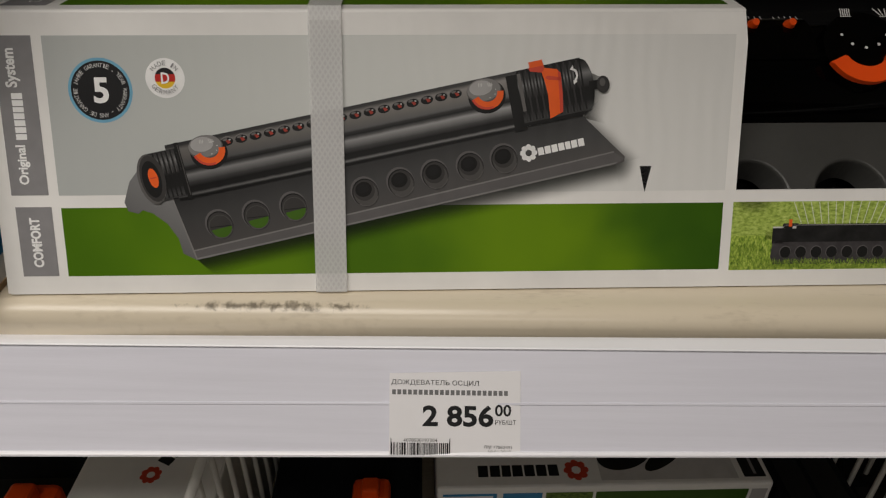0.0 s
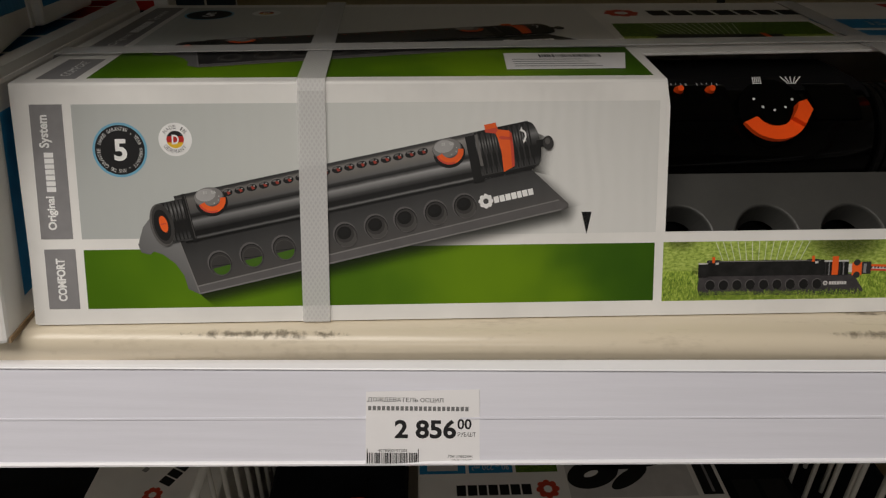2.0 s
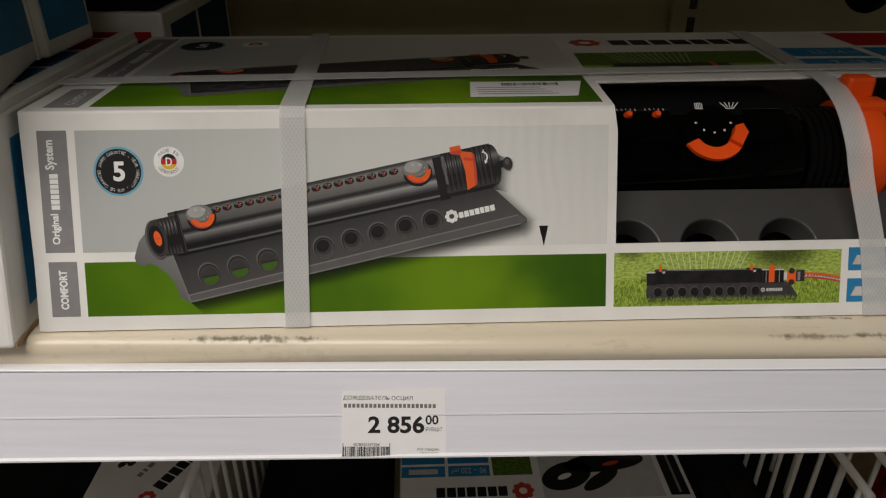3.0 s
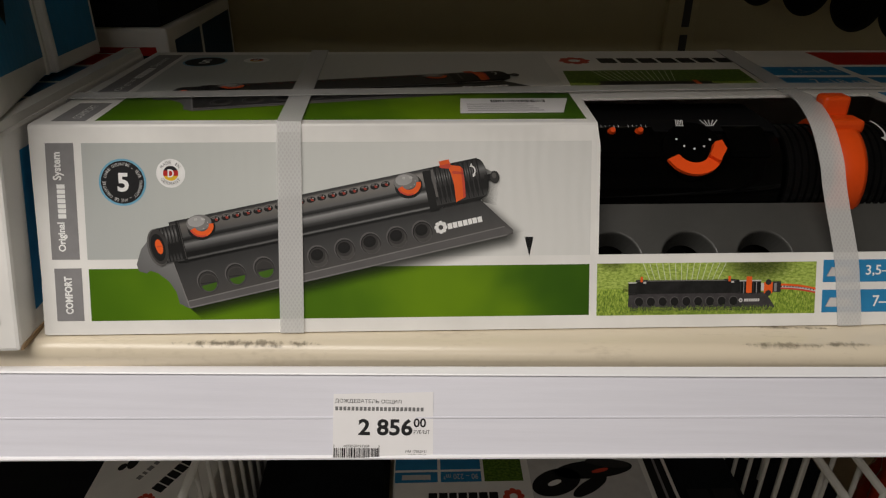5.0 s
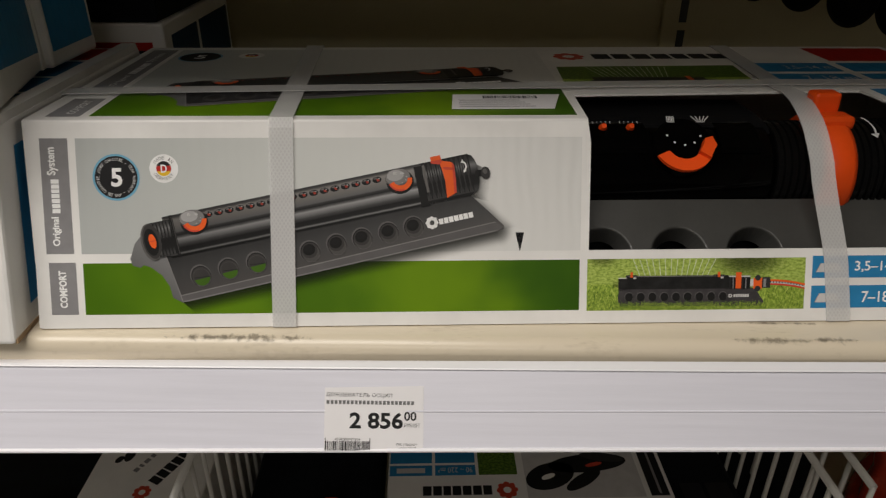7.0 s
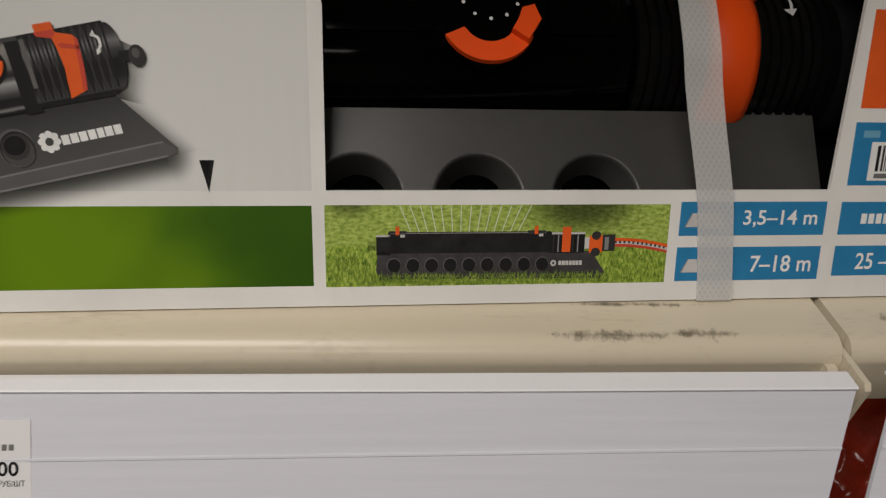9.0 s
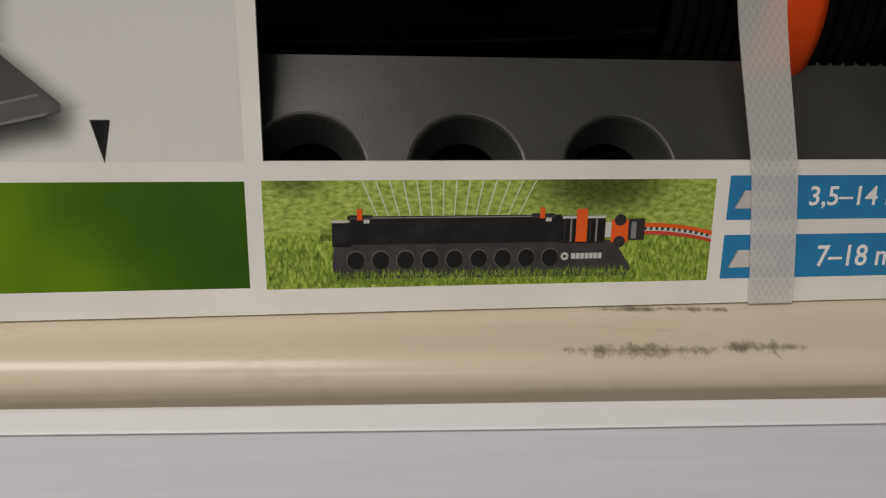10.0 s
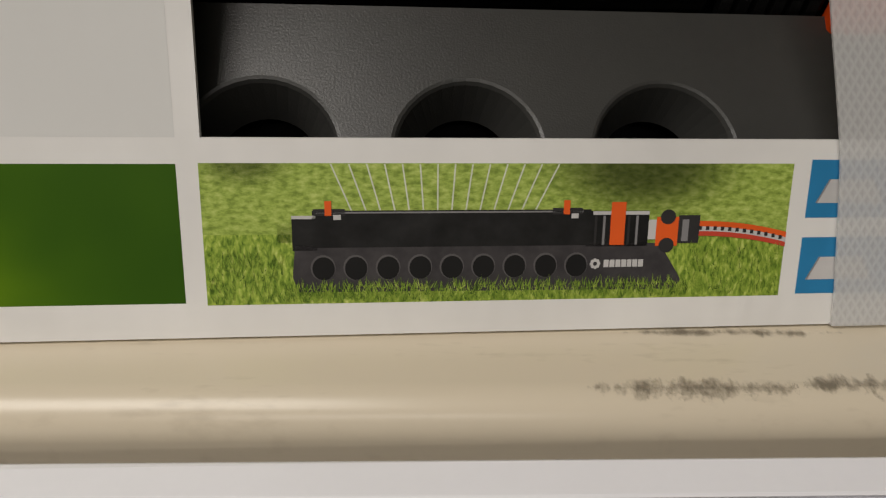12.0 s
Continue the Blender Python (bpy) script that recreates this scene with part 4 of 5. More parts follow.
made_in(art, 0.0787, 0.1022, 0.0090)
round_words(art, "MADE IN", 0.0787, 0.1022, 0.0057, 0.0021, GREY_BAR, 142, 17.0, 9)
for i, ch in enumerate("GERMANY"):
    a = 215 + 17.5 * i
    x, y = 0.0787 + 0.0074 * math.cos(radians(a)), 0.1022 + 0.0074 * math.sin(radians(a))
    art.text(ch, x - 0.0008 * math.cos(radians(a + 90)), y - 0.0008 * math.sin(radians(a + 90)), x - 0.0008 * math.cos(radians(a + 90)) + 0.0016, y - 0.0008 * math.sin(radians(a + 90)) + 0.0021, GREY_BAR, 9, a + 90)
art.finish("origin_badge", carton, FACE_M, "round white badge with a small tricolour disc")
art = Art()
sprinkler_art(art)
art.finish("printed_sprinkler", carton, FACE_M, "printed picture of a black and orange sprinkler")
Art().poly([(0.3016, 0.0602), (0.3073, 0.0602), (0.3046, 0.0477)], BLACK_INK, 3).finish("pointer_mark", carton, FACE_M, "small black printed triangle")

# front: the lawn photograph under the window
art = Art()
X0, X1, Y0, Y1 = 0.3488, 0.4932, 0.0082, 0.0424
art.rect(X0, Y0, X1, 0.0255, GRASS, 1).rect(X0, 0.0255, X1, Y1, GRASS_FAR, 1)
rnd = random.Random(4)
art.rect(0.420, 0.0290, X1, Y1, CAST_BUSH, 2).rect(X0, 0.0345, 0.376, Y1, CAST_HEDGE, 2).rect(0.366, 0.0235, 0.470, 0.0300, CAST_BODY, 3)
for i in range(14):
    a = i / 13
    top, low = (0.3789 + (0.4334 - 0.3789) * a, Y1 - 0.0002), (0.3835 + (0.4281 - 0.3835) * a, 0.0312)
    art.stroke(top, low, 0.00036, JET, 4)
art.poly([(0.3700, 0.0228), (0.4600, 0.0226), (0.4665, 0.0128), (0.4640, 0.0105), (0.3705, 0.0112), (0.3692, 0.0150)], PHOTO_BASE, 5)
art.rect(0.3694, 0.0215, 0.3752, 0.0300, PHOTO_BLACK, 5).rect(0.3742, 0.0222, 0.4420, 0.0312, PHOTO_BLACK, 6).rect(0.4410, 0.0218, 0.4568, 0.0308, PHOTO_BLACK, 5)
art.rect(0.3752, 0.0305, 0.4400, 0.0309, GREY_BAR, 7).rect(0.4425, 0.0298, 0.4568, 0.0307, SILVER_INK, 6).rect(0.3694, 0.0292, 0.3750, 0.0300, SILVER_INK, 6)
for k in range(6):
    art.rect(0.4430 + 0.0021 * k, 0.0222, 0.4436 + 0.0021 * k, 0.0296, GREY_BAR if k % 2 else HOLE_RIM, 7)
for x in (0.3780, 0.4358):
    art.rect(x - 0.0035, 0.0300, x + 0.0040, 0.0316, HOLE_RIM, 7)
    art.rect(x - 0.0008, 0.0300, x + 0.0008, 0.0335, ORANGE_INK, 8).rect(x + 0.0012, 0.0290, x + 0.0030, 0.0302, SILVER_INK, 8)
art.rect(0.4470, 0.0222, 0.4507, 0.0330, ORANGE_INK, 9)
for i in range(9):
    x, y = 0.3765 + (0.4388 - 0.3765) * i / 8, 0.0172
    art.oval(x, y, 0.0030, 0.0032, FLANGE_ART, 6, n=18).oval(x + 0.0001, y - 0.0002, 0.0027, 0.0029, HOLE_DARK, 7, n=18)
art.emblem(0.4437, 0.0174, 0.0014, SILVER_INK, PHOTO_BASE, 7).blocks((0.4458, 0.0165), (0.4562, 0.0165), 0.0019, SILVER_INK, 7)
art.rect(0.4568, 0.0235, 0.4590, 0.0285, SILVER_INK, 6).rect(0.4588, 0.0218, 0.4645, 0.0292, ORANGE_INK, 7)
art.oval(0.4617, 0.0292, 0.0020, 0.0019, HOLE_RIM, 8, n=14).oval(0.4617, 0.0220, 0.0020, 0.0019, HOLE_RIM, 8, n=14)
art.rect(0.4645, 0.0225, 0.4700, 0.0296, HOLE_RIM, 7).rect(0.4655, 0.0230, 0.4672, 0.0285, GREY_BAR, 8)
for i in range(12):
    u0, u1 = i / 12, (i + 1) / 12
    y = [0.0264 - 0.0030 * u * u for u in (u0, u1)]
    xx = [0.4698 + (X1 - 0.4698) * u for u in (u0, u1)]
    for lo, hi, c in ((0.0003, 0.0017, ORANGE_INK), (-0.0009, 0.0003, SILVER_INK), (-0.0021, -0.0009, LOGO_RED)):
        art.poly([(xx[0], y[0] + lo), (xx[1], y[1] + lo), (xx[1], y[1] + hi), (xx[0], y[0] + hi)], c, 6)
    art.rect(xx[0], y[0] - 0.0006, xx[0] + 0.0009, y[0] + 0.0004, HOLE_RIM, 7)
for i in range(2400):
    x = rnd.uniform(X0 + 0.001, X1 - 0.001)
    y = rnd.uniform(0.0086, 0.0126) if 0.367 < x < 0.468 else rnd.uniform(0.0086, 0.0210)
    h, w, lean = rnd.uniform(0.0008, 0.0026), rnd.uniform(0.00008, 0.00016), rnd.uniform(-0.0010, 0.0010)
    art.poly([(x - w, y), (x + w, y), (max(X0, min(X1, x + lean)), y + h)], rnd.choice((BLADE, GRASS, GRASS, GRASS_SHADE)), 10)
art.finish("lawn_photo", carton, FACE_M, "printed photograph of a sprinkler spraying on grass")


# front: the blue data panels
def spread_icon(art, cx, y, layer=4):
    art.poly([(cx - 0.0060, y), (cx - 0.0030, y + 0.0060), (cx + 0.0090, y + 0.0060), (cx + 0.0125, y)], SILVER_INK, layer)
    art.poly([(cx - 0.0060, y), (cx - 0.0030, y + 0.0060), (cx - 0.0026, y + 0.0060), (cx - 0.0055, y)], GREY_BAR, layer + 1)


for y0, y1, words, x0, x1, n in ((0.0287, 0.0434, "3,5–14 m", 0.5262, 0.5600, "range_panel"), (0.0086, 0.0236, "7–18 m", 0.5318, 0.5600, "range_panel")):
    art = Art()
    art.rect(0.4978, y0, 0.5637, y1, BLUE_INK, 2)
    art.text(words, x0, y0 + 0.0035, x1, y0 + 0.0111, WHITE_INK, 4, bold=0.012)
    spread_icon(art, 0.5060, y0 + 0.0038)
    art.finish(n, carton, FACE_M, "blue panel with a white range in metres")
art = Art()
art.rect(0.5704, 0.0287, 0.6400, 0.0432, BLUE_INK, 2).blocks((0.5800, 0.0335), (0.6080, 0.0335), 0.0045, WHITE_INK, 4, (7,) * 8, 0.25)
art.finish("name_panel", carton, FACE_M, "blue panel with a pale bar for a name")
art = Art()
art.rect(0.5704, 0.0100, 0.6400, 0.0236, BLUE_INK, 2).text("25 – 250 m²", 0.5810, 0.0128, 0.6250, 0.0204, WHITE_INK, 4, bold=0.012)
art.finish("area_panel", carton, FACE_M, "blue panel with a white area in square metres")
art = Art()
art.rect(0.5714, 0.0504, 0.6400, 0.0772, BLUE_INK, 2).rect(0.5800, 0.0525, 0.6360, 0.0690, WHITE_INK, 3).rect(0.5755, 0.0708, 0.5830, 0.0738, RIM_BLUE, 3)
art.bars(0.5830, 0.0565, 0.6330, 0.0675, BLACK_INK, 4, 9, 32)
art.rect(0.5830, 0.0535, 0.6330, 0.0555, INK_SOFT, 4)
art.finish("barcode_panel", carton, FACE_M, "blue panel with a white barcode field")
art = Art()
art.rect(0.5722, 0.0830, 0.6400, 0.1224, ORANGE_INK, 2).rect(0.5830, 0.0850, 0.6330, 0.0905, GREY_BAR, 4).rect(0.5830, 0.0905, 0.6330, 0.0945, BLACK_INK, 4)
for i in range(8):
    for j in range(3):
        art.rect(0.5850 + 0.006 * i + 0.0008 * j, 0.0965 + 0.005 * j, 0.5880 + 0.006 * i + 0.0008 * j, 0.0995 + 0.005 * j, SILVER_INK, 4)
for i in range(10):
    a, b = radians(150 - 12 * i), radians(138 - 12 * i)
    art.stroke((0.6080 + 0.025 * math.cos(a), 0.0970 + 0.021 * math.sin(a)), (0.6080 + 0.025 * math.cos(b), 0.0970 + 0.021 * math.sin(b)), 0.0009, BLACK_INK, 4)
art.poly([(0.5835, 0.1065), (0.5880, 0.1090), (0.5850, 0.1115)], BLACK_INK, 5)
art.finish("swing_panel", carton, FACE_M, "orange panel with a swinging spray drawing")

# top: the same artwork, larger
def on_top(x, y):
    return (-0.0164 + 1.16 * x, 0.0585 + 1.20 * y)


art = Art()
art.rect(0.0030, 0.0560, 0.0245, 0.0985, GREY_BAR, 2).rect(0.0020, 0.1250, 0.0235, 0.2600, GREY_BAR, 2)
art.text("COMFORT", 0.0185, 0.0620, 0.0185 + 0.031, 0.0620 + 0.0055, WHITE_INK, 4, 90)
art.text("Original", 0.0180, 0.1320, 0.0180 + 0.034, 0.1320 + 0.0065, WHITE_INK, 4, 90)
art.blocks((0.0180, 0.170), (0.0180, 0.207), 0.0062, WHITE_INK, 4)
art.text("System", 0.0180, 0.212, 0.0180 + 0.034, 0.212 + 0.0075, WHITE_INK, 4, 90)
art.finish("top_caption", carton, TOP_M, "grey caption bars with white words")
Art().poly([(0.0300, 0.0570), (0.3425, 0.0570), (0.3435, 0.1230), (0.0290, 0.1190)], LAWN_BLUR, 1).finish("top_lawn_field", carton, TOP_M, "blurred green lawn print on the lid")
Art().poly([(0.0285, 0.1265), (0.3445, 0.1290), (0.3450, 0.2640), (0.0275, 0.2600)], GREY_SKY, 1).finish("top_grey_field", carton, TOP_M, "pale grey print on the lid")
art = Art()
sprinkler_art(art, on_top, False)
art.finish("top_printed_sprinkler", carton, TOP_M, "printed picture of a sprinkler on the lid")
art = Art()
badge(art, 0.0510, 0.2310, 0.0185)
art.finish("top_warranty_badge", carton, TOP_M, "round black badge printed on the lid")
art = Art()
made_in(art, 0.0935, 0.2370, 0.0110)
art.finish("top_origin_badge", carton, TOP_M, "round white badge printed on the lid")
art = Art()
art.poly([(0.3490, 0.1330), (0.4960, 0.1390), (0.5020, 0.1990), (0.3525, 0.1940)], GRASS_SHADE, 1)
art.poly([(0.3490, 0.1330), (0.4960, 0.1390), (0.4980, 0.1580), (0.3500, 0.1520)], GRASS, 2)
art.rect(0.372, 0.1400, 0.470, 0.1500, PHOTO_BASE, 4).rect(0.374, 0.1490, 0.462, 0.1580, PHOTO_BLACK, 5).rect(0.448, 0.1480, 0.452, 0.1610, ORANGE_INK, 6)
for i in range(14):
    art.stroke((0.376 + 0.066 * i / 13, 0.1935), (0.384 + 0.050 * i / 13, 0.158), 0.0006, JET, 4)
art.finish("top_lawn_photo", carton, TOP_M, "printed lawn photograph on the lid")
art = Art()
art.emblem(0.3700, 0.2330, 0.0140, LOGO_RED, CARD, 2).blocks((0.3900, 0.2230), (0.5120, 0.2250), 0.0195, BLACK_INK, 2)
art.finish("top_emblem", carton, TOP_M, "red flower emblem with a black bar for the name")
for x0, x1 in ((0.5060, 0.5850), (0.5930, 0.6690)):
    for y0, y1 in ((0.1410, 0.1690), (0.1760, 0.2070)):
        art = Art()
        art.rect(x0, y0, x1, y1, BLUE_INK, 2)
        if x0 < 0.55:
            art.text("7–18 m" if y0 < 0.15 else "3,5–14 m", 0.542, y0 + 0.008, 0.582, y0 + 0.021, SILVER_INK, 4)
        art.finish("top_panel_print", carton, TOP_M, "blue panel printed on the lid")
Art().rect(0.5930, 0.2150, 0.6680, 0.2680, RED_INK, 2).finish("top_red_panel", carton, TOP_M, "red panel printed on the lid")
art = Art()
art.rect(0.5730, 0.0700, 0.6720, 0.1220, BLUE_INK, 2).rect(0.5870, 0.0780, 0.6600, 0.1080, WHITE_INK, 3).bars(0.5950, 0.0800, 0.6550, 0.1060, BLACK_INK, 4, 3, 34)
art.finish("top_barcode", carton, TOP_M, "barcode field in a blue frame on the lid")

# straps: two round the carton, one along the lid
def rounded(points, n=4):
    """The same line with its bends eased (Catmull-Rom)."""
    v = [Vector(p) for p in points]
    out = [v[0]]
    for i in range(len(v) - 1):
        a, b, c, d = v[max(i - 1, 0)], v[i], v[i + 1], v[min(i + 2, len(v) - 1)]
        for k in range(1, n + 1):
            t = k / n
            out.append(0.5 * (2 * b + (c - a) * t + (2 * a - 5 * b + 4 * c - d) * t * t + (3 * b - 3 * c + d - a) * t ** 3))
    return [tuple(p) for p in out]


def loop(x_low, x_fold, x_back, over_window=False):
    n = Vector((0, -math.cos(LEAN), math.sin(LEAN))) * 0.0011
    up = lambda w: Vector((0, w * math.sin(LEAN), 1.200 + w * math.cos(LEAN))) + n
    pts = [(x_low, BACK_Y + 0.001, 1.2000), (x_low, 0.004, 1.1998), (x_low, -0.0008, 1.2004)]
    def add(x, v):
        pts.append((x, v.y, v.z))
    if over_window:
        for dx, w in ((-0.0010, 0.012), (-0.0026, 0.028), (-0.0044, 0.044), (-0.0078, 0.060), (-0.0115, 0.076), (-0.0148, 0.092), (-0.0168, 0.105)):
            add(x_low + dx, up(w))
        curve = [(-0.0175, 0.0465, 1.3085), (-0.0172, 0.0550, 1.3150), (-0.0155, 0.0680, 1.3200), (-0.0120, 0.0880, 1.3236), (-0.0085, 0.1080, 1.3246)]
        pts.extend((x_low + dx, y, z) for dx, y, z in curve)
        pts = pts[:3] + rounded(pts[3:])
    else:
        for w in (0.01, 0.06, 0.118, 0.1275):
            add(x_low + (x_fold - x_low) * w / FACE_H, up(w))
        pts.append((x_fold, TOP_Y + 0.0002, TOP_Z + 0.0010))
    for y in (0.12, 0.20, BACK_Y - 0.004):
        pts.append((x_fold + (x_back - x_fold) * (y - TOP_Y) / (BACK_Y - TOP_Y), y, TOP_Z + 0.0011))
    pts.append((x_back, BACK_Y + 0.0015, TOP_Z - 0.003))
    pts.append((x_low, BACK_Y + 0.001, 1.2000))
    return pts


part("strap", ribbon(loop(0.1518, 0.1532, 0.1440), 0.0152), STRAP, carton, "translucent white embossed plastic strap")
part("strap", ribbon(loop(0.5164, 0.5010, 0.5180, True), 0.0158), STRAP, carton, "translucent white embossed plastic strap across the window")
pts = [(-0.110, -0.0085, 1.26), (-0.110, -0.0090, TOP_Z - 0.002), (-0.110, -0.0070, TOP_Z + 0.0020)] + [(-0.110 - 0.020 * min(x, 0.5) / 0.45, x, TOP_Z + 0.0022) for x in (0.05, 0.2, 0.35, 0.5, 0.66)] + [(-0.133, 0.680, TOP_Z - 0.001), (-0.133, 0.6795, 1.26)]
part("strap", ribbon(pts, 0.0155), STRAP, carton, "translucent white strap along the lid", pose(0, 0, 0, 0, 0, -90))

# stuck-on label on the lid
lid_label = thing("barcode_label", "white paper label with barcode stuck on the carton lid", "label", (0.30, 0.086, TOP_Z + 0.0004))
LAB_M = Matrix.Translation((0, 0, TOP_Z + 0.0008))
part("paper", solid([(0.2615, 0.0690), (0.3300, 0.0700), (0.3390, 0.1050), (0.2635, 0.1050)], 0.0003), PAPER, lid_label, "", LAB_M)
art = Art()
art.bars(0.284, 0.0940, 0.322, 0.1010, BLACK_INK, 3, 12, 26)
for y in (0.074, 0.079, 0.084, 0.089):
    art.rect(0.267, y, 0.318 - 60 * (y - 0.074) * 0.01, y + 0.0012, INK_SOFT, 3)
art.finish("label_print", lid_label, LAB_M)

# ---- the sprinkler in the carton's window ----
CY, CZ, R = 0.083, 1.2760, 0.0335
sprinkler = thing("oscillating_sprinkler", "black and grey plastic lawn sprinkler with orange ring, inside the carton", "sprinkler", (0.45, 0.09, 1.201))
# base: a sloping grey plate with a row of round recessed holes
PLATE_M = Matrix(((1, 0, 0, 0), (0, 0.70, -0.714, 0.0505), (0, 0.714, 0.70, 1.2660), (0, 0, 0, 1)))


def holed_plate():
    bm = bmesh.new()
    pitch, first, r, cy = 0.0508, 0.3617, 0.0186, -0.0388
    y0, y1 = -0.0520, 0.0
    xs = first - pitch / 2
    for k in range(3):
        cx = first + pitch * k
        x0, x1 = xs + pitch * k, xs + pitch * (k + 1)
        edge, rim = [], []
        turns = {2 * math.pi * i / 36 for i in range(36)} | {math.atan2(b - cy, a - cx) % (2 * math.pi) for a in (x0, x1) for b in (y0, y1)}
        seg = len(turns)
        for a in sorted(turns):
            c, s = math.cos(a), math.sin(a)
            t = min((x1 - cx) / abs(c) if abs(c) > 1e-6 else 9, ((y1 - cy) if s > 0 else (cy - y0)) / abs(s) if abs(s) > 1e-6 else 9)
            edge.append((cx + c * t, cy + s * t, 0.0))
            rim.append((c, s))
        rings = [[bm.verts.new(p) for p in edge]]
        for rad, z in ((r + 0.0012, 0.0), (r + 0.0004, -0.0003), (r - 0.0003, -0.0012), (r - 0.0016, -0.0045), (r - 0.0034, -0.0090), (r - 0.0052, -0.0135)):
            rings.append([bm.verts.new((cx + c * rad, cy + s * rad, z)) for c, s in rim])
        for p, q in zip(rings, rings[1:]):
            for i in range(seg):
                j = (i + 1) % seg
                bm.faces.new((p[i], p[j], q[j], q[i]))
    box(xs - 0.01, y0, -0.0012, xs, y1, 0.0, 0, bm)
    box(xs + pitch * 3 - 0.0001, y0, -0.0012, 0.566, y1, 0.0, 0, bm)
    bmesh.ops.remove_doubles(bm, verts=bm.verts[:], dist=1e-6)
    bmesh.ops.recalc_face_normals(bm, faces=bm.faces[:])
    for f in bm.faces:
        if f.normal.z < -0.5 and abs(f.calc_center_median().z) < 1e-5:
            f.normal_flip()
    return bm


part("base_plate", holed_plate(), BASE_PLASTIC, sprinkler, "grained dark grey plastic with round holes", PLATE_M)
# Black body: the shade seen through the holes is put into its colour.
part("base_body", sweep([(0.030, 1.2012), (0.030, 1.205), (0.068, 1.249), (0.098, 1.249), (0.150, 1.205), (0.150, 1.2012)], 0.06, 0.62), RUBBER, sprinkler, "black body behind the holes, coloured as their dark inside")
part("base_back", sweep([(0.103, 1.262), (0.106, 1.264), (0.158, 1.206), (0.154, 1.203)], 0.06, 0.62), BASE_PLASTIC, sprinkler)
part("housing", sweep([(0.070, 1.3060), (0.078, 1.3098), (0.092, 1.3116), (0.135, 1.3116), (0.138, 1.300), (0.110, 1.262)], 0.05, 0.4790), RUBBER, sprinkler, "black top housing behind the spray nozzles")
tube = part("tube", lathe([(0.05, 0.0), (0.05, R), (0.4760, R), (0.4775, R - 0.0015), (0.4800, R - 0.0015), (0.4800, 0)], CY, CZ, 96), TUBE_PLASTIC, sprinkler, "glossy black plastic tube", None, True)
for x0, x1 in ((0.10, 0.3935), (0.4420, 0.4690)):
    shell = lathe([(x0, R - 0.001), (x0, R + 0.0009), (x1, R + 0.0009), (x1, R - 0.001)], CY, CZ, 40, 38, 128)
    part("nozzle_plate", shell, TUBE_PLASTIC, sprinkler, "raised black strip with spray nozzles")


def on_tube(x, angle, lift=0.0):
    """A pose on the tube's skin: its z points out, its y up round the tube."""
    a = radians(angle)
    out = Vector((0, -math.cos(a), math.sin(a)))
    up = Vector((0, math.sin(a), math.cos(a)))
    p = Vector((x, CY, CZ)) + out * (R + lift)
    return Matrix(((1, up.x, out.x, p.x), (0, up.y, out.y, p.y), (0, up.z, out.z, p.z), (0, 0, 0, 1)))


# nozzles with their orange pegs
for x in (0.1955, 0.2142, 0.2330, 0.2518, 0.2706, 0.2894, 0.3082, 0.3270, 0.3458, 0.3645, 0.3832):
    bm = bmesh.new()
    bmesh.ops.create_cone(bm, cap_ends=True, segments=14, radius1=0.0030, radius2=0.0018, depth=0.0044)
    bm.transform(pose(0, -0.001, 0.0018, 35))
    peg = part("spray_nozzle", bm, ORANGE_PLASTIC, sprinkler, "small orange nozzle tip", on_tube(x, 74, 0.0008))
    art = Art()
    for i in range(5):
        art.rect(-0.0062 + 0.003 * i, 0.0062 - 0.0006 * abs(i - 2), -0.0057 + 0.003 * i, 0.0078, MARK_WHITE, 1)
    art.finish("nozzle_mark", peg, on_tube(x, 74, 0.0013))
# range knob: black dial, orange crescent grip
KN = on_tube(0.4160, 47.5, 0.0)
bm = bmesh.new()
bmesh.ops.create_cone(bm, cap_ends=True, segments=56, radius1=0.0206, radius2=0.0198, depth=0.011)
knob = part("range_knob", bm, TUBE_PLASTIC, sprinkler, "round black dial with white marks", KN @ Matrix.Translation((0, 0, -0.0035)))


def crescent(r0, r1, a0, a1, z0, z1, n=28):
    pts = [(r1 * math.cos(radians(a0 + (a1 - a0) * i / n)), r1 * math.sin(radians(a0 + (a1 - a0) * i / n))) for i in range(n + 1)]
    pts += [(r0 * math.cos(radians(a1 + (a0 - a1) * i / n)), r0 * math.sin(radians(a1 + (a0 - a1) * i / n))) for i in range(n + 1)]
    bm = solid(pts, z1 - z0, None, z1)
    bmesh.ops.bevel(bm, geom=[e for e in bm.edges if abs(e.verts[0].co.z - z1) < 1e-6 and abs(e.verts[1].co.z - z1) < 1e-6], offset=0.0008, segments=2, affect="EDGES")
    return bm


grip = crescent(0.0115, 0.0200, 205, 335, 0.001, 0.0040)
merge(grip, solid([(0.0085, -0.0075), (0.0150, -0.0120), (0.0205, -0.0030), (0.0180, 0.0035), (0.0130, 0.0020), (0.0115, -0.0025)], 0.0065, None, 0.0075))
part("grip", grip, ORANGE_PLASTIC, knob, "orange crescent grip", KN)
art = Art(0.0003)
for i in range(5):
    a = radians(205 + 32 * i)
    art.oval(0.0010 + 0.0125 * math.cos(a), 0.0118 + 0.0125 * math.sin(a), 0.0008, 0.0008, MARK_WHITE, 1, n=12)
for k in range(5):
    art.stroke((-0.0090 + 0.0011 * k, 0.0172), (-0.0090 + 0.0011 * k, 0.0212), 0.0006, MARK_WHITE, 1)
    art.stroke((0.0112 + 0.0012 * k, 0.0172), (0.0075 + 0.0030 * k, 0.0212), 0.0006, MARK_WHITE, 1)
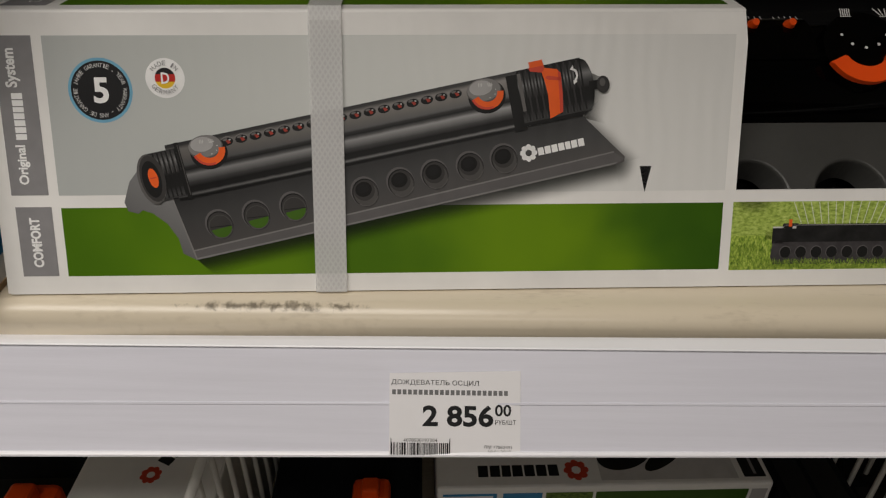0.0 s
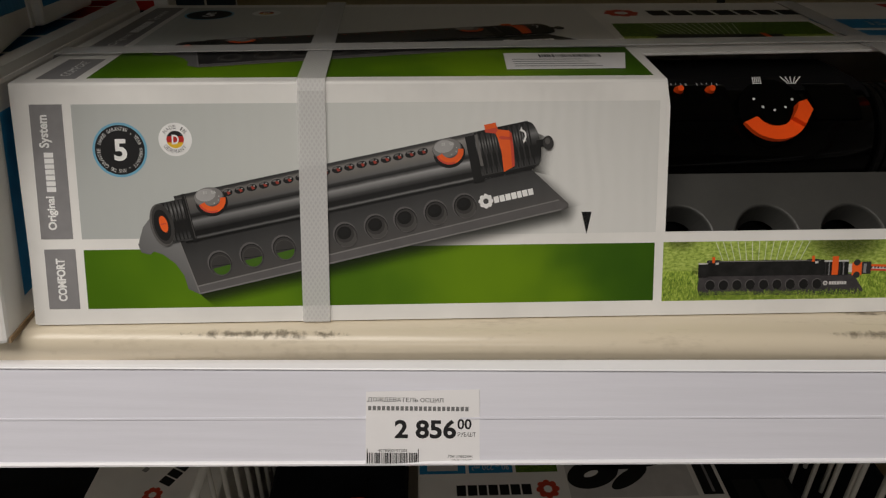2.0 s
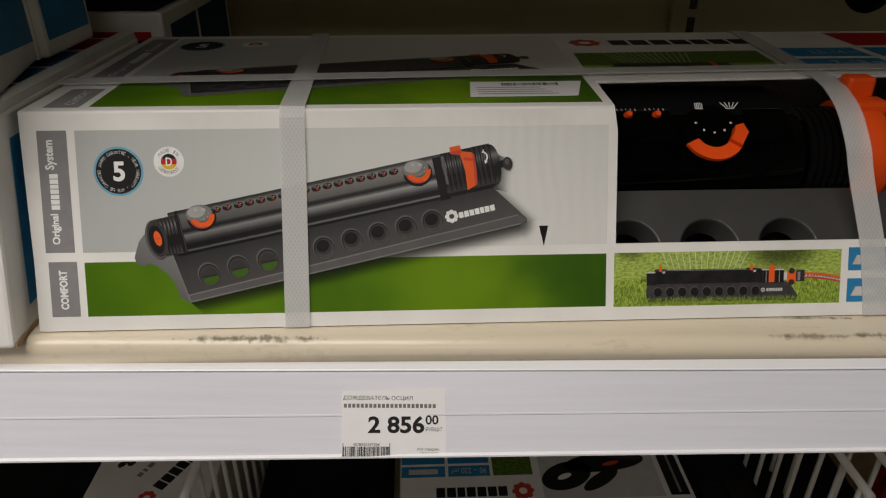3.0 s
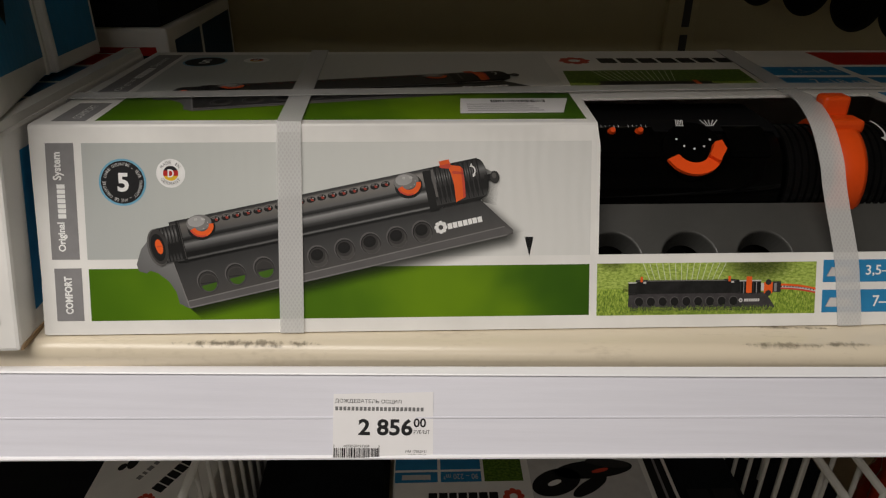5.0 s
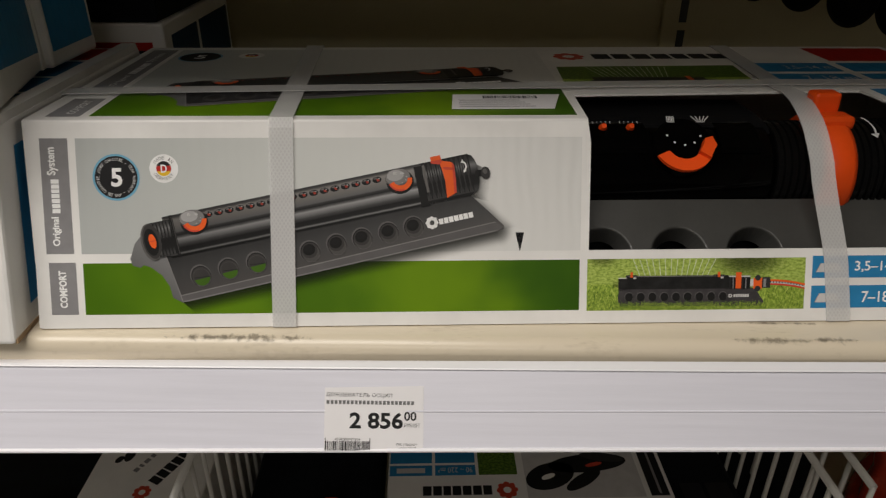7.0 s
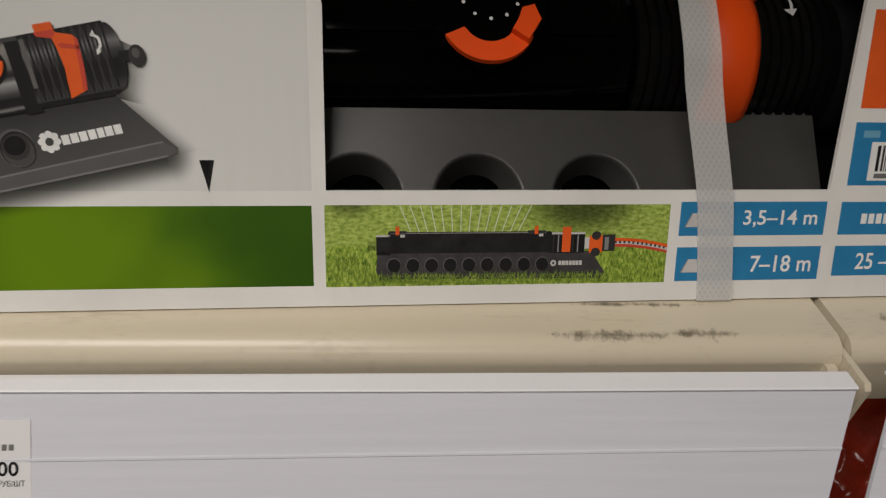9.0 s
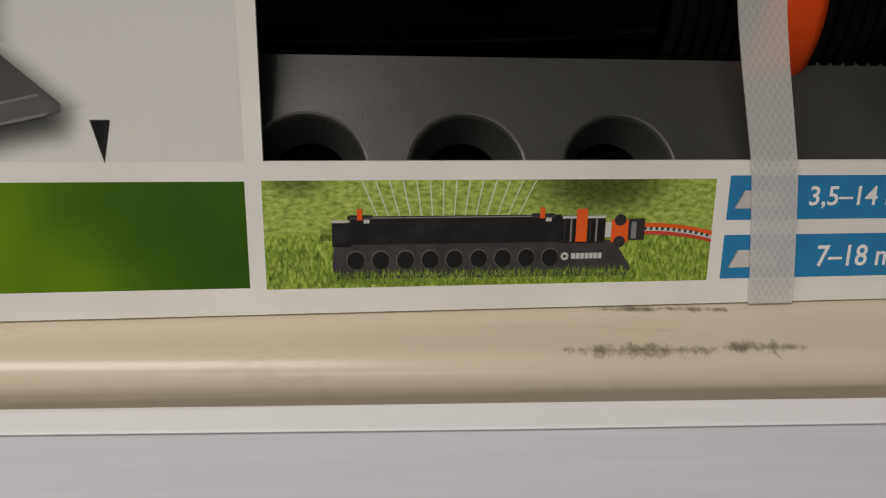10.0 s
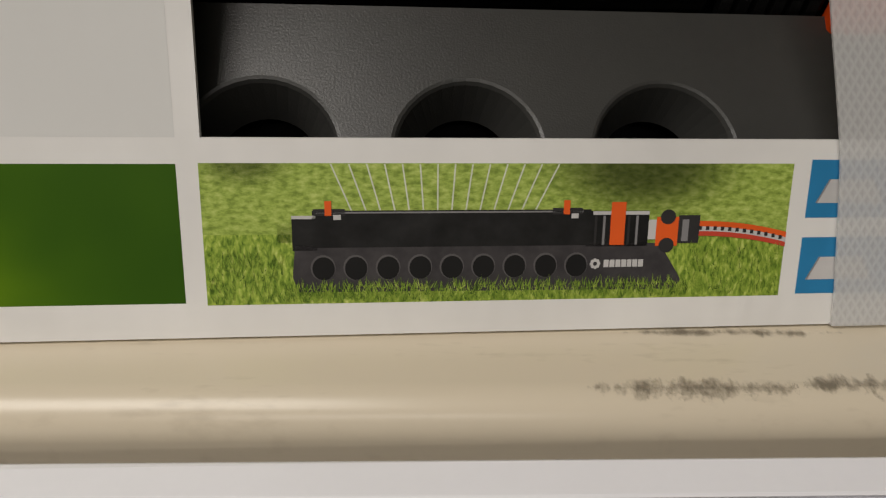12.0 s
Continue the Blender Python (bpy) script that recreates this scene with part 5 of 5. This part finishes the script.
art.rect(-0.0095, 0.0165, -0.0040, 0.0170, MARK_WHITE, 1).rect(0.0105, 0.0165, 0.0165, 0.0170, MARK_WHITE, 1)
art.finish("dial_mark", knob, KN @ Matrix.Translation((0, 0, 0.0026)), "white dots and spray signs")
# ribbed collars and the orange ring
ribs = [(0.4800, 0.0), (0.4800, 0.0325)]
for k in range(6):
    x = 0.4800 + 0.0049 * k
    ribs += [(x + 0.0004, 0.0340), (x + 0.0036, 0.0340), (x + 0.0040, 0.0325), (x + 0.0049, 0.0325)]
ribs += [(0.5100, 0.0325), (0.5100, 0.0)]
part("collar", lathe(ribs, CY, CZ, 72), RIB_PLASTIC, sprinkler, "ribbed black collar")
ribs = [(0.5320, 0.0), (0.5320, 0.0335)]
for k in range(8):
    x = 0.5335 + 0.0048 * k
    ribs += [(x + 0.0004, 0.0350), (x + 0.0034, 0.0350), (x + 0.0038, 0.0335), (x + 0.0048, 0.0335)]
ribs += [(0.5720, 0.0335), (0.5720, 0.0)]
end = part("collar", lathe(ribs, CY, CZ, 72), RIB_PLASTIC, sprinkler, "ribbed black outlet collar")
ring = lathe([(0.5110, 0.0330), (0.5110, 0.0375), (0.5120, 0.0385), (0.5285, 0.0385), (0.5325, 0.0365), (0.5330, 0.0330)], CY, CZ, 80)
# Added black plug beyond the collar; it gives the carton's dark inside by colour.
part("end_cap", lathe([(0.5715, 0.0), (0.5715, 0.0345), (0.5960, 0.0345), (0.6000, 0.0320), (0.6000, 0.0)], CY, CZ, 48), RUBBER, sprinkler, "black plug added for the dark inside of the carton", None, True)
part("ring", ring, ORANGE_PLASTIC, sprinkler, "orange selector ring", None, True)
tab = box(0.5120, 0.0835, 1.3080, 0.5310, 0.0965, 1.3300, 0.0025)
merge(tab, box(0.5110, 0.0690, 1.3080, 0.5360, 0.0860, 1.3175, 0.003))
part("ring_tab", tab, ORANGE_PLASTIC, sprinkler, "orange thumb tab")
art = Art(0.0003)
for i in range(8):
    a, b = radians(140 - 12 * i), radians(128 - 12 * i)
    art.stroke((0.010 * math.sin(a) - 0.008, 0.014 * -math.cos(a)), (0.010 * math.sin(b) - 0.008, 0.014 * -math.cos(b)), 0.0013, MARK_WHITE, 1)
art.poly([(-0.0035, -0.0085), (0.0030, -0.0075), (-0.0010, -0.0130)], MARK_WHITE, 1)
art.finish("turn_arrow", end, on_tube(0.5480, 72, 0.0022), "white double arrow")


# ---- neighbouring cartons ----
def carton_box(name, label, x0, x1, y0, y1, z0, z1, lean=0.0, m=None, bevel=0.0025, group="cartons"):
    ob = thing(name, label, "carton", ((x0 + x1) / 2, (y0 + y1) / 2, z0), group)
    bm = box(x0, y0, z0, x1, y1, z1, bevel)
    for v in bm.verts:
        if v.co.y < (y0 + y1) / 2:
            v.co.y += lean * (v.co.z - z0)
    part("board", bm, CARD, ob, "", m)
    return ob


def on_side(x):
    """The sheet on a carton's side that faces +x: sheet x runs along y, sheet y runs up."""
    return Matrix(((0, 0, 1, x), (1, 0, 0, 0), (0, 1, 0, 0), (0, 0, 0, 1)))


def on_front(y, z0, lean):
    c = 1 / math.sqrt(1 + lean * lean)
    return Matrix(((1, 0, 0, 0), (0, lean * c, -c, y), (0, c, lean * c, z0), (0, 0, 0, 1)))


LA = 0.32
a_box = carton_box("blue_carton", "white carton with blue printed sides beside the sprinkler carton", -0.36, -0.0120, -0.0170, 0.262, 1.1992, 1.3250, LA)
art = Art()
art.poly([(0.0090, 1.2140), (0.250, 1.2140), (0.250, 1.3100), (0.0400, 1.3100)], BLUE_INK, 5)
art.finish("blue_side_print", a_box, on_side(-0.0119), "blue printed side")
fm = on_front(-0.0170, 1.1996, LA)
for w0, w1, c in ((0.018, 0.038, BLUE_INK), (0.042, 0.062, BLUE_INK), (0.068, 0.092, BLUE_INK), (0.097, 0.112, LOGO_RED)):
    art = Art()
    art.rect(-0.070, w0, -0.0225, w1, c, 5)
    art.finish("front_print", a_box, fm @ Matrix.Translation((0, 0, 0.0004)), "printed panel on the front")
for y0, y1, c in ((0.028, 0.037, DEEP_BLUE), (0.040, 0.070, BLUE_INK), (0.074, 0.105, BLUE_INK), (0.110, 0.150, BLUE_INK), (0.155, 0.205, BLUE_INK), (0.212, 0.255, RED_INK)):
    art = Art()
    art.rect(-0.16, y0, -0.0285, y1, c, 3)
    art.finish("lid_print", a_box, Matrix.Translation((0, 0, 1.3251)), "printed panel on the lid")
part("torn_edge", sweep([(-0.0150, 1.1993), (-0.0142, 1.2022), (0.240, 1.2022), (0.240, 1.1993)], -0.0128, -0.0112), KRAFT, a_box, "brown torn edge of the board")
part("lid_rim", sweep([(0.026, 1.3235), (0.026, 1.3285), (0.030, 1.3300), (0.258, 1.3300), (0.262, 1.3235)], -0.0255, -0.0135), CARD, a_box, "white rounded rim of the lid")

B_M = pose(-0.0105, 0.022, 0, 0, 0, 13.8)
b_box = thing("stacked_blue_carton", "dark blue carton with white worn edges stacked on another carton", "carton", (-0.12, 0.10, 1.3305), "cartons")
part("board", box(-0.17, -0.014, 1.3305, 0.0, 0.138, 1.488, 0.003), CARD, b_box, "", B_M)
art = Art()
art.poly([(-0.010, 1.3550), (0.1320, 1.3440), (0.1320, 1.480), (-0.010, 1.480)], BLUE_INK, 5)
art.poly([(0.045, 1.480), (0.045, 1.398), (0.068, 1.376), (0.082, 1.400), (0.110, 1.425), (0.110, 1.480)], HOLE_DARK, 6)
art.finish("side_print", b_box, B_M @ on_side(0.0), "dark blue printed side with a black picture")
flap = sweep([(0.131, 1.3310), (0.148, 1.3310), (0.150, 1.343), (0.1395, 1.356), (0.1395, 1.487), (0.1355, 1.487), (0.1345, 1.352)], -0.0015, 0.0012)
part("torn_flap", flap, CARD, b_box, "white torn strip of card", B_M)

c_box = carton_box("small_blue_carton", "blue carton with white border standing behind a larger one", -0.24, -0.0370, 0.158, 0.236, 1.3302, 1.488)
art = Art()
art.rect(0.162, 1.3420, 0.2300, 1.480, BLUE_INK, 5)
art.finish("side_print", c_box, on_side(-0.0369), "blue printed side")

d_box = carton_box("rear_carton", "dark printed carton with white edges at the back of the shelf", -0.30, -0.0080, 0.315, 0.555, 1.1992, 1.3370)
art = Art()
art.rect(0.335, 1.215, 0.420, 1.3230, DEEP_BLUE, 5).rect(0.428, 1.215, 0.545, 1.3230, DEEP_BLUE, 5)
art.finish("side_print", d_box, on_side(-0.0079), "dark blue printed side")
art = Art()
art.rect(-0.28, 0.020, -0.020, 0.112, DARK_CARD_SHADE, 5).rect(-0.28, 0.112, -0.020, 0.120, RED_INK, 5)
art.finish("front_print", d_box, on_front(0.3149, 1.1996, 0.0), "dark printed front with a red line")
carton_box("black_carton", "black carton stacked at the back of the shelf", -0.36, -0.0130, 0.320, 0.57, 1.3375, 1.475).children[0].data.materials[0] = DARK_CARD_SHADE

# upright post of the gondola with its slots
bm = box(0.536, 0.575, 0.1, 0.576, 0.5855, 2.0, 0.002)
post = structure("shelf_upright", bm, BACK_PANEL, "beige slotted steel upright of the shelving", "upright", TURN)
# Each slot is a thin plate on the post, its dark colour the opening's shade.
for k in range(16):
    part("slot", box(0.5570, 0.5742, 1.20 + 0.050 * k, 0.5670, 0.5752, 1.2400 + 0.050 * k), SLOT_SHADE, post, "", TURN)


# black rubber grips hanging in the back
def hanging_grip(x, y, z, r, tilt):
    h = UPPER_Z - 0.003 - z - 0.3 * r
    bm = bmesh.new()
    bmesh.ops.create_uvsphere(bm, u_segments=24, v_segments=14, radius=r)
    for v in bm.verts:
        if v.co.z > 0:
            v.co.z = v.co.z * 0.3 + h * (v.co.z / r)
        v.co.x *= 1.0 + 0.12 * math.sin(v.co.z * 60)
    ob = part("hanging_grip", bm, RUBBER, None, "", pose(x, y, z, tilt, tilt * 0.6, 0), True)
    return tagged(ob, "black rubber grip hanging from the shelf above", "grip", "black grips hanging in the back")


for x, y, z, r, tilt in ((0.628, 0.46, 1.361, 0.022, 1), (0.690, 0.47, 1.352, 0.026, -2), (0.742, 0.45, 1.338, 0.027, 2), (0.800, 0.44, 1.330, 0.030, -1), (0.862, 0.46, 1.335, 0.030, 2), (0.925, 0.45, 1.345, 0.028, 0)):
    hanging_grip(x, y, z, r, tilt)



# ---- the shelf below ----
def wire_divider(x, y0, y1, top, low, label, first=0.0, pitch=0.026):
    ob = thing("wire_divider", label, "wire divider", (x, y0, low), "white wire dividers")
    part("top_wire", rod((x, y0, top), (x, y1, top), 0.0032), WIRE, ob, "", None, True)
    part("bottom_wire", rod((x, y0, low + 0.003), (x, y1, low + 0.003), 0.0028), WIRE, ob, "", None, True)
    y = y0 + first
    while y <= y1:
        part("wire", rod((x, y, low), (x, y, top), 0.0021, None, 8), WIRE, ob, "", None, True)
        y += pitch
    return ob


wire_divider(0.052, -0.010, 0.40, 1.045, 0.80, "white coated wire divider between the bins")
wire_divider(-0.085, 0.19, 0.40, 1.045, 0.80, "white coated wire divider between the bins")
wire_divider(0.556, -0.01, 0.40, 1.045, 0.80, "white coated wire divider between the bins", 0.012, 0.024)
wire_divider(0.588, 0.00, 0.40, 1.045, 0.80, "white coated wire divider between the bins", 0.0, 0.030)

low_box = carton_box("flat_carton", "white carton lying upside down on the shelf below", 0.205, 0.480, 0.083, 0.30, 0.80, 0.9420)
for x0, x1, c, lab in ((0.210, 0.254, BLUE_INK, "blue frame round a white field"), (0.259, 0.291, BLUE_INK, "blue printed panel"), (0.294, 0.3325, GRASS_SHADE, "printed lawn photograph"),
                       (0.335, 0.4605, LAWN_BLUR, "blurred green lawn print"), (0.463, 0.476, KNOB_LIGHT, "grey caption bar")):
    art = Art()
    art.rect(x0, 0.085, x1, 0.1350, c, 3)
    if x0 < 0.22:
        art.rect(x0, 0.089, x1 - 0.003, 0.1320, WHITE_INK, 4)
    art.finish("front_print", low_box, on_front(0.0829, 0.80, 0.0), lab)
LM = Matrix.Translation((0, 0, 0.9421)) @ pose(0.3445, 0.14, 0, 0, 0, 180)
art = Art()
art.rect(-0.108, -0.045, 0.005, 0.052, SILVER_INK, 1)
art.rect(0.096, 0.0080, 0.138, 0.0215, BLUE_INK, 2).rect(0.053, 0.0080, 0.093, 0.0215, BLUE_INK, 2).rect(0.012, -0.0100, 0.050, 0.0215, GRASS_SHADE, 2)
art.rect(0.096, -0.0100, 0.138, 0.0050, BLUE_INK, 2).rect(0.053, -0.0100, 0.093, 0.0050, BLUE_INK, 2)
art.rect(0.103, 0.0115, 0.131, 0.0180, SILVER_INK, 3)
art.text("90 – 220 m²", 0.056, 0.0110, 0.090, 0.0180, SILVER_INK, 3)
art.emblem(0.024, 0.041, 0.0105, LOGO_RED, CARD, 2).blocks((0.038, 0.035), (0.106, 0.035), 0.0115, BLACK_INK, 2)
art.finish("lid_print", low_box, LM, "upside-down print: blue panels, red emblem, black bar")
art = Art()
art.oval(-0.020, 0.024, 0.026, 0.016, HOLE_DARK, 2, 24).oval(-0.018, 0.025, 0.0075, 0.0030, CARD, 4, 24)
art.oval(-0.060, 0.008, 0.040, 0.012, HOLE_DARK, 2, 6).oval(-0.052, 0.030, 0.022, 0.007, HOLE_DARK, 3, 34).oval(-0.066, 0.010, 0.009, 0.0024, LOGO_RED, 4, 14)
art.oval(-0.076, 0.000, 0.022, 0.006, HOLE_RIM, 3, -10)
art.finish("tool_print", low_box, LM, "printed picture of a black hand tool")
art = Art()
art.rect(-0.1310, -0.05, -0.1130, 0.051, BLACK_INK, 2).rect(-0.1240, -0.02, -0.1215, 0.048, GREY_BAR, 3)
art.finish("caption_print", low_box, LM, "black caption strip")

left_low = carton_box("leaning_carton", "white carton with a red emblem leaning in the bin below", -0.080, 0.035, 0.02, 0.28, 0.80, 0.955)
LL = Matrix.Translation((0, 0, 0.9551)) @ pose(-0.02, 0.12, 0, 0, 0, 62)
art = Art()
art.emblem(-0.026, -0.012, 0.0085, LOGO_RED, CARD, 2).blocks((-0.014, -0.018), (0.050, -0.018), 0.012, BLACK_INK, 2)
art.finish("name_print", left_low, LL, "red emblem with black blocks for the name")
art = Art()
art.blocks((-0.012, 0.012), (0.016, 0.012), 0.005, GREY_BAR, 2, (5, 3, 6, 4), 0.35).oval(0.004, 0.036, 0.010, 0.005, HOLE_DARK, 2, 25).oval(-0.006, 0.040, 0.005, 0.0035, HOLE_DARK, 3)
art.finish("tool_print", left_low, LL, "small black printed pictures")


def orange_part(x, y, z, r, label):
    ob = thing("orange_connector", label, "hose connector", (x, y, z), "orange connectors in the bins")
    bm = box(x - r, y - r, z, x + r, y + r, z + r * 1.1, r * 0.3)
    part("body", bm, ORANGE_PLASTIC, ob)
    part("cap", box(x - r * 0.45, y - r * 0.45, z + r * 1.05, x + r * 0.45, y + r * 0.45, z + r * 1.8, r * 0.15), ORANGE_PLASTIC, ob)
    return ob


# Added black blocks: their colour stands for the deep shade in the bins.
def dark_pack(x0, x1, y0, y1, top, label):
    ob = thing("dark_pack", label, "package", ((x0 + x1) / 2, (y0 + y1) / 2, 0.80), "dark packs in the bins")
    part("card", box(x0, y0, 0.80, x1, y1, top, 0.004), DARK_CARD_SHADE, ob)
    art = Art()
    art.rect(x0 + 0.008, y0 + 0.010, x0 + 0.45 * (x1 - x0), y0 + 0.075, BLACK_INK, 3).rect(x0 + 0.52 * (x1 - x0), y0 + 0.010, x1 - 0.008, y0 + 0.075, HOLE_DARK, 3)
    art.finish("lid_print", ob, Matrix.Translation((0, 0, top)), "black fields that deepen the shade in the bin")
    return ob


dark_pack(0.062, 0.192, 0.03, 0.36, 0.900, "added black block, its colour the shade in the bin")
dark_pack(0.486, 0.550, 0.04, 0.36, 0.930, "added black block, its colour the shade between wire dividers")
dark_pack(0.562, 0.662, 0.03, 0.36, 0.905, "added black block, its colour the shade between wire dividers")
dark_pack(-0.30, -0.095, 0.06, 0.36, 0.900, "added black block, its colour the shade in the bin")
orange_part(0.150, 0.10, 0.900, 0.016, "orange plastic hose connector on an added black block")
orange_part(-0.130, 0.09, 0.900, 0.022, "orange plastic hose connector on an added black block")
# crumpled orange film pack by the next bay
bm = bmesh.new()
bmesh.ops.create_icosphere(bm, subdivisions=5, radius=1.0)
for v in bm.verts:
    d = 1 + 0.16 * noise.noise(v.co * 2.2) + 0.07 * noise.noise(v.co * 6.0)
    v.co = Vector((v.co.x * 0.075, v.co.y * 0.070, v.co.z * 0.12)) * d
bag = tagged(part("orange_pack", bm, BAG_ORANGE, None, "", pose(0.742, 0.085, 0.925), True), "shiny crumpled orange film pack in the bin", "package")
bm = bmesh.new()
bmesh.ops.create_icosphere(bm, subdivisions=4, radius=1.0)
for v in bm.verts:
    d = 1 + 0.16 * noise.noise(v.co * 2.6 + Vector((3, 0, 0)))
    v.co = Vector((v.co.x * 0.05, v.co.y * 0.06, v.co.z * 0.11)) * d
tagged(part("red_pack", bm, RED_INK, None, "", pose(0.812, 0.20, 0.94), True), "dark red film pack in the bin", "package")
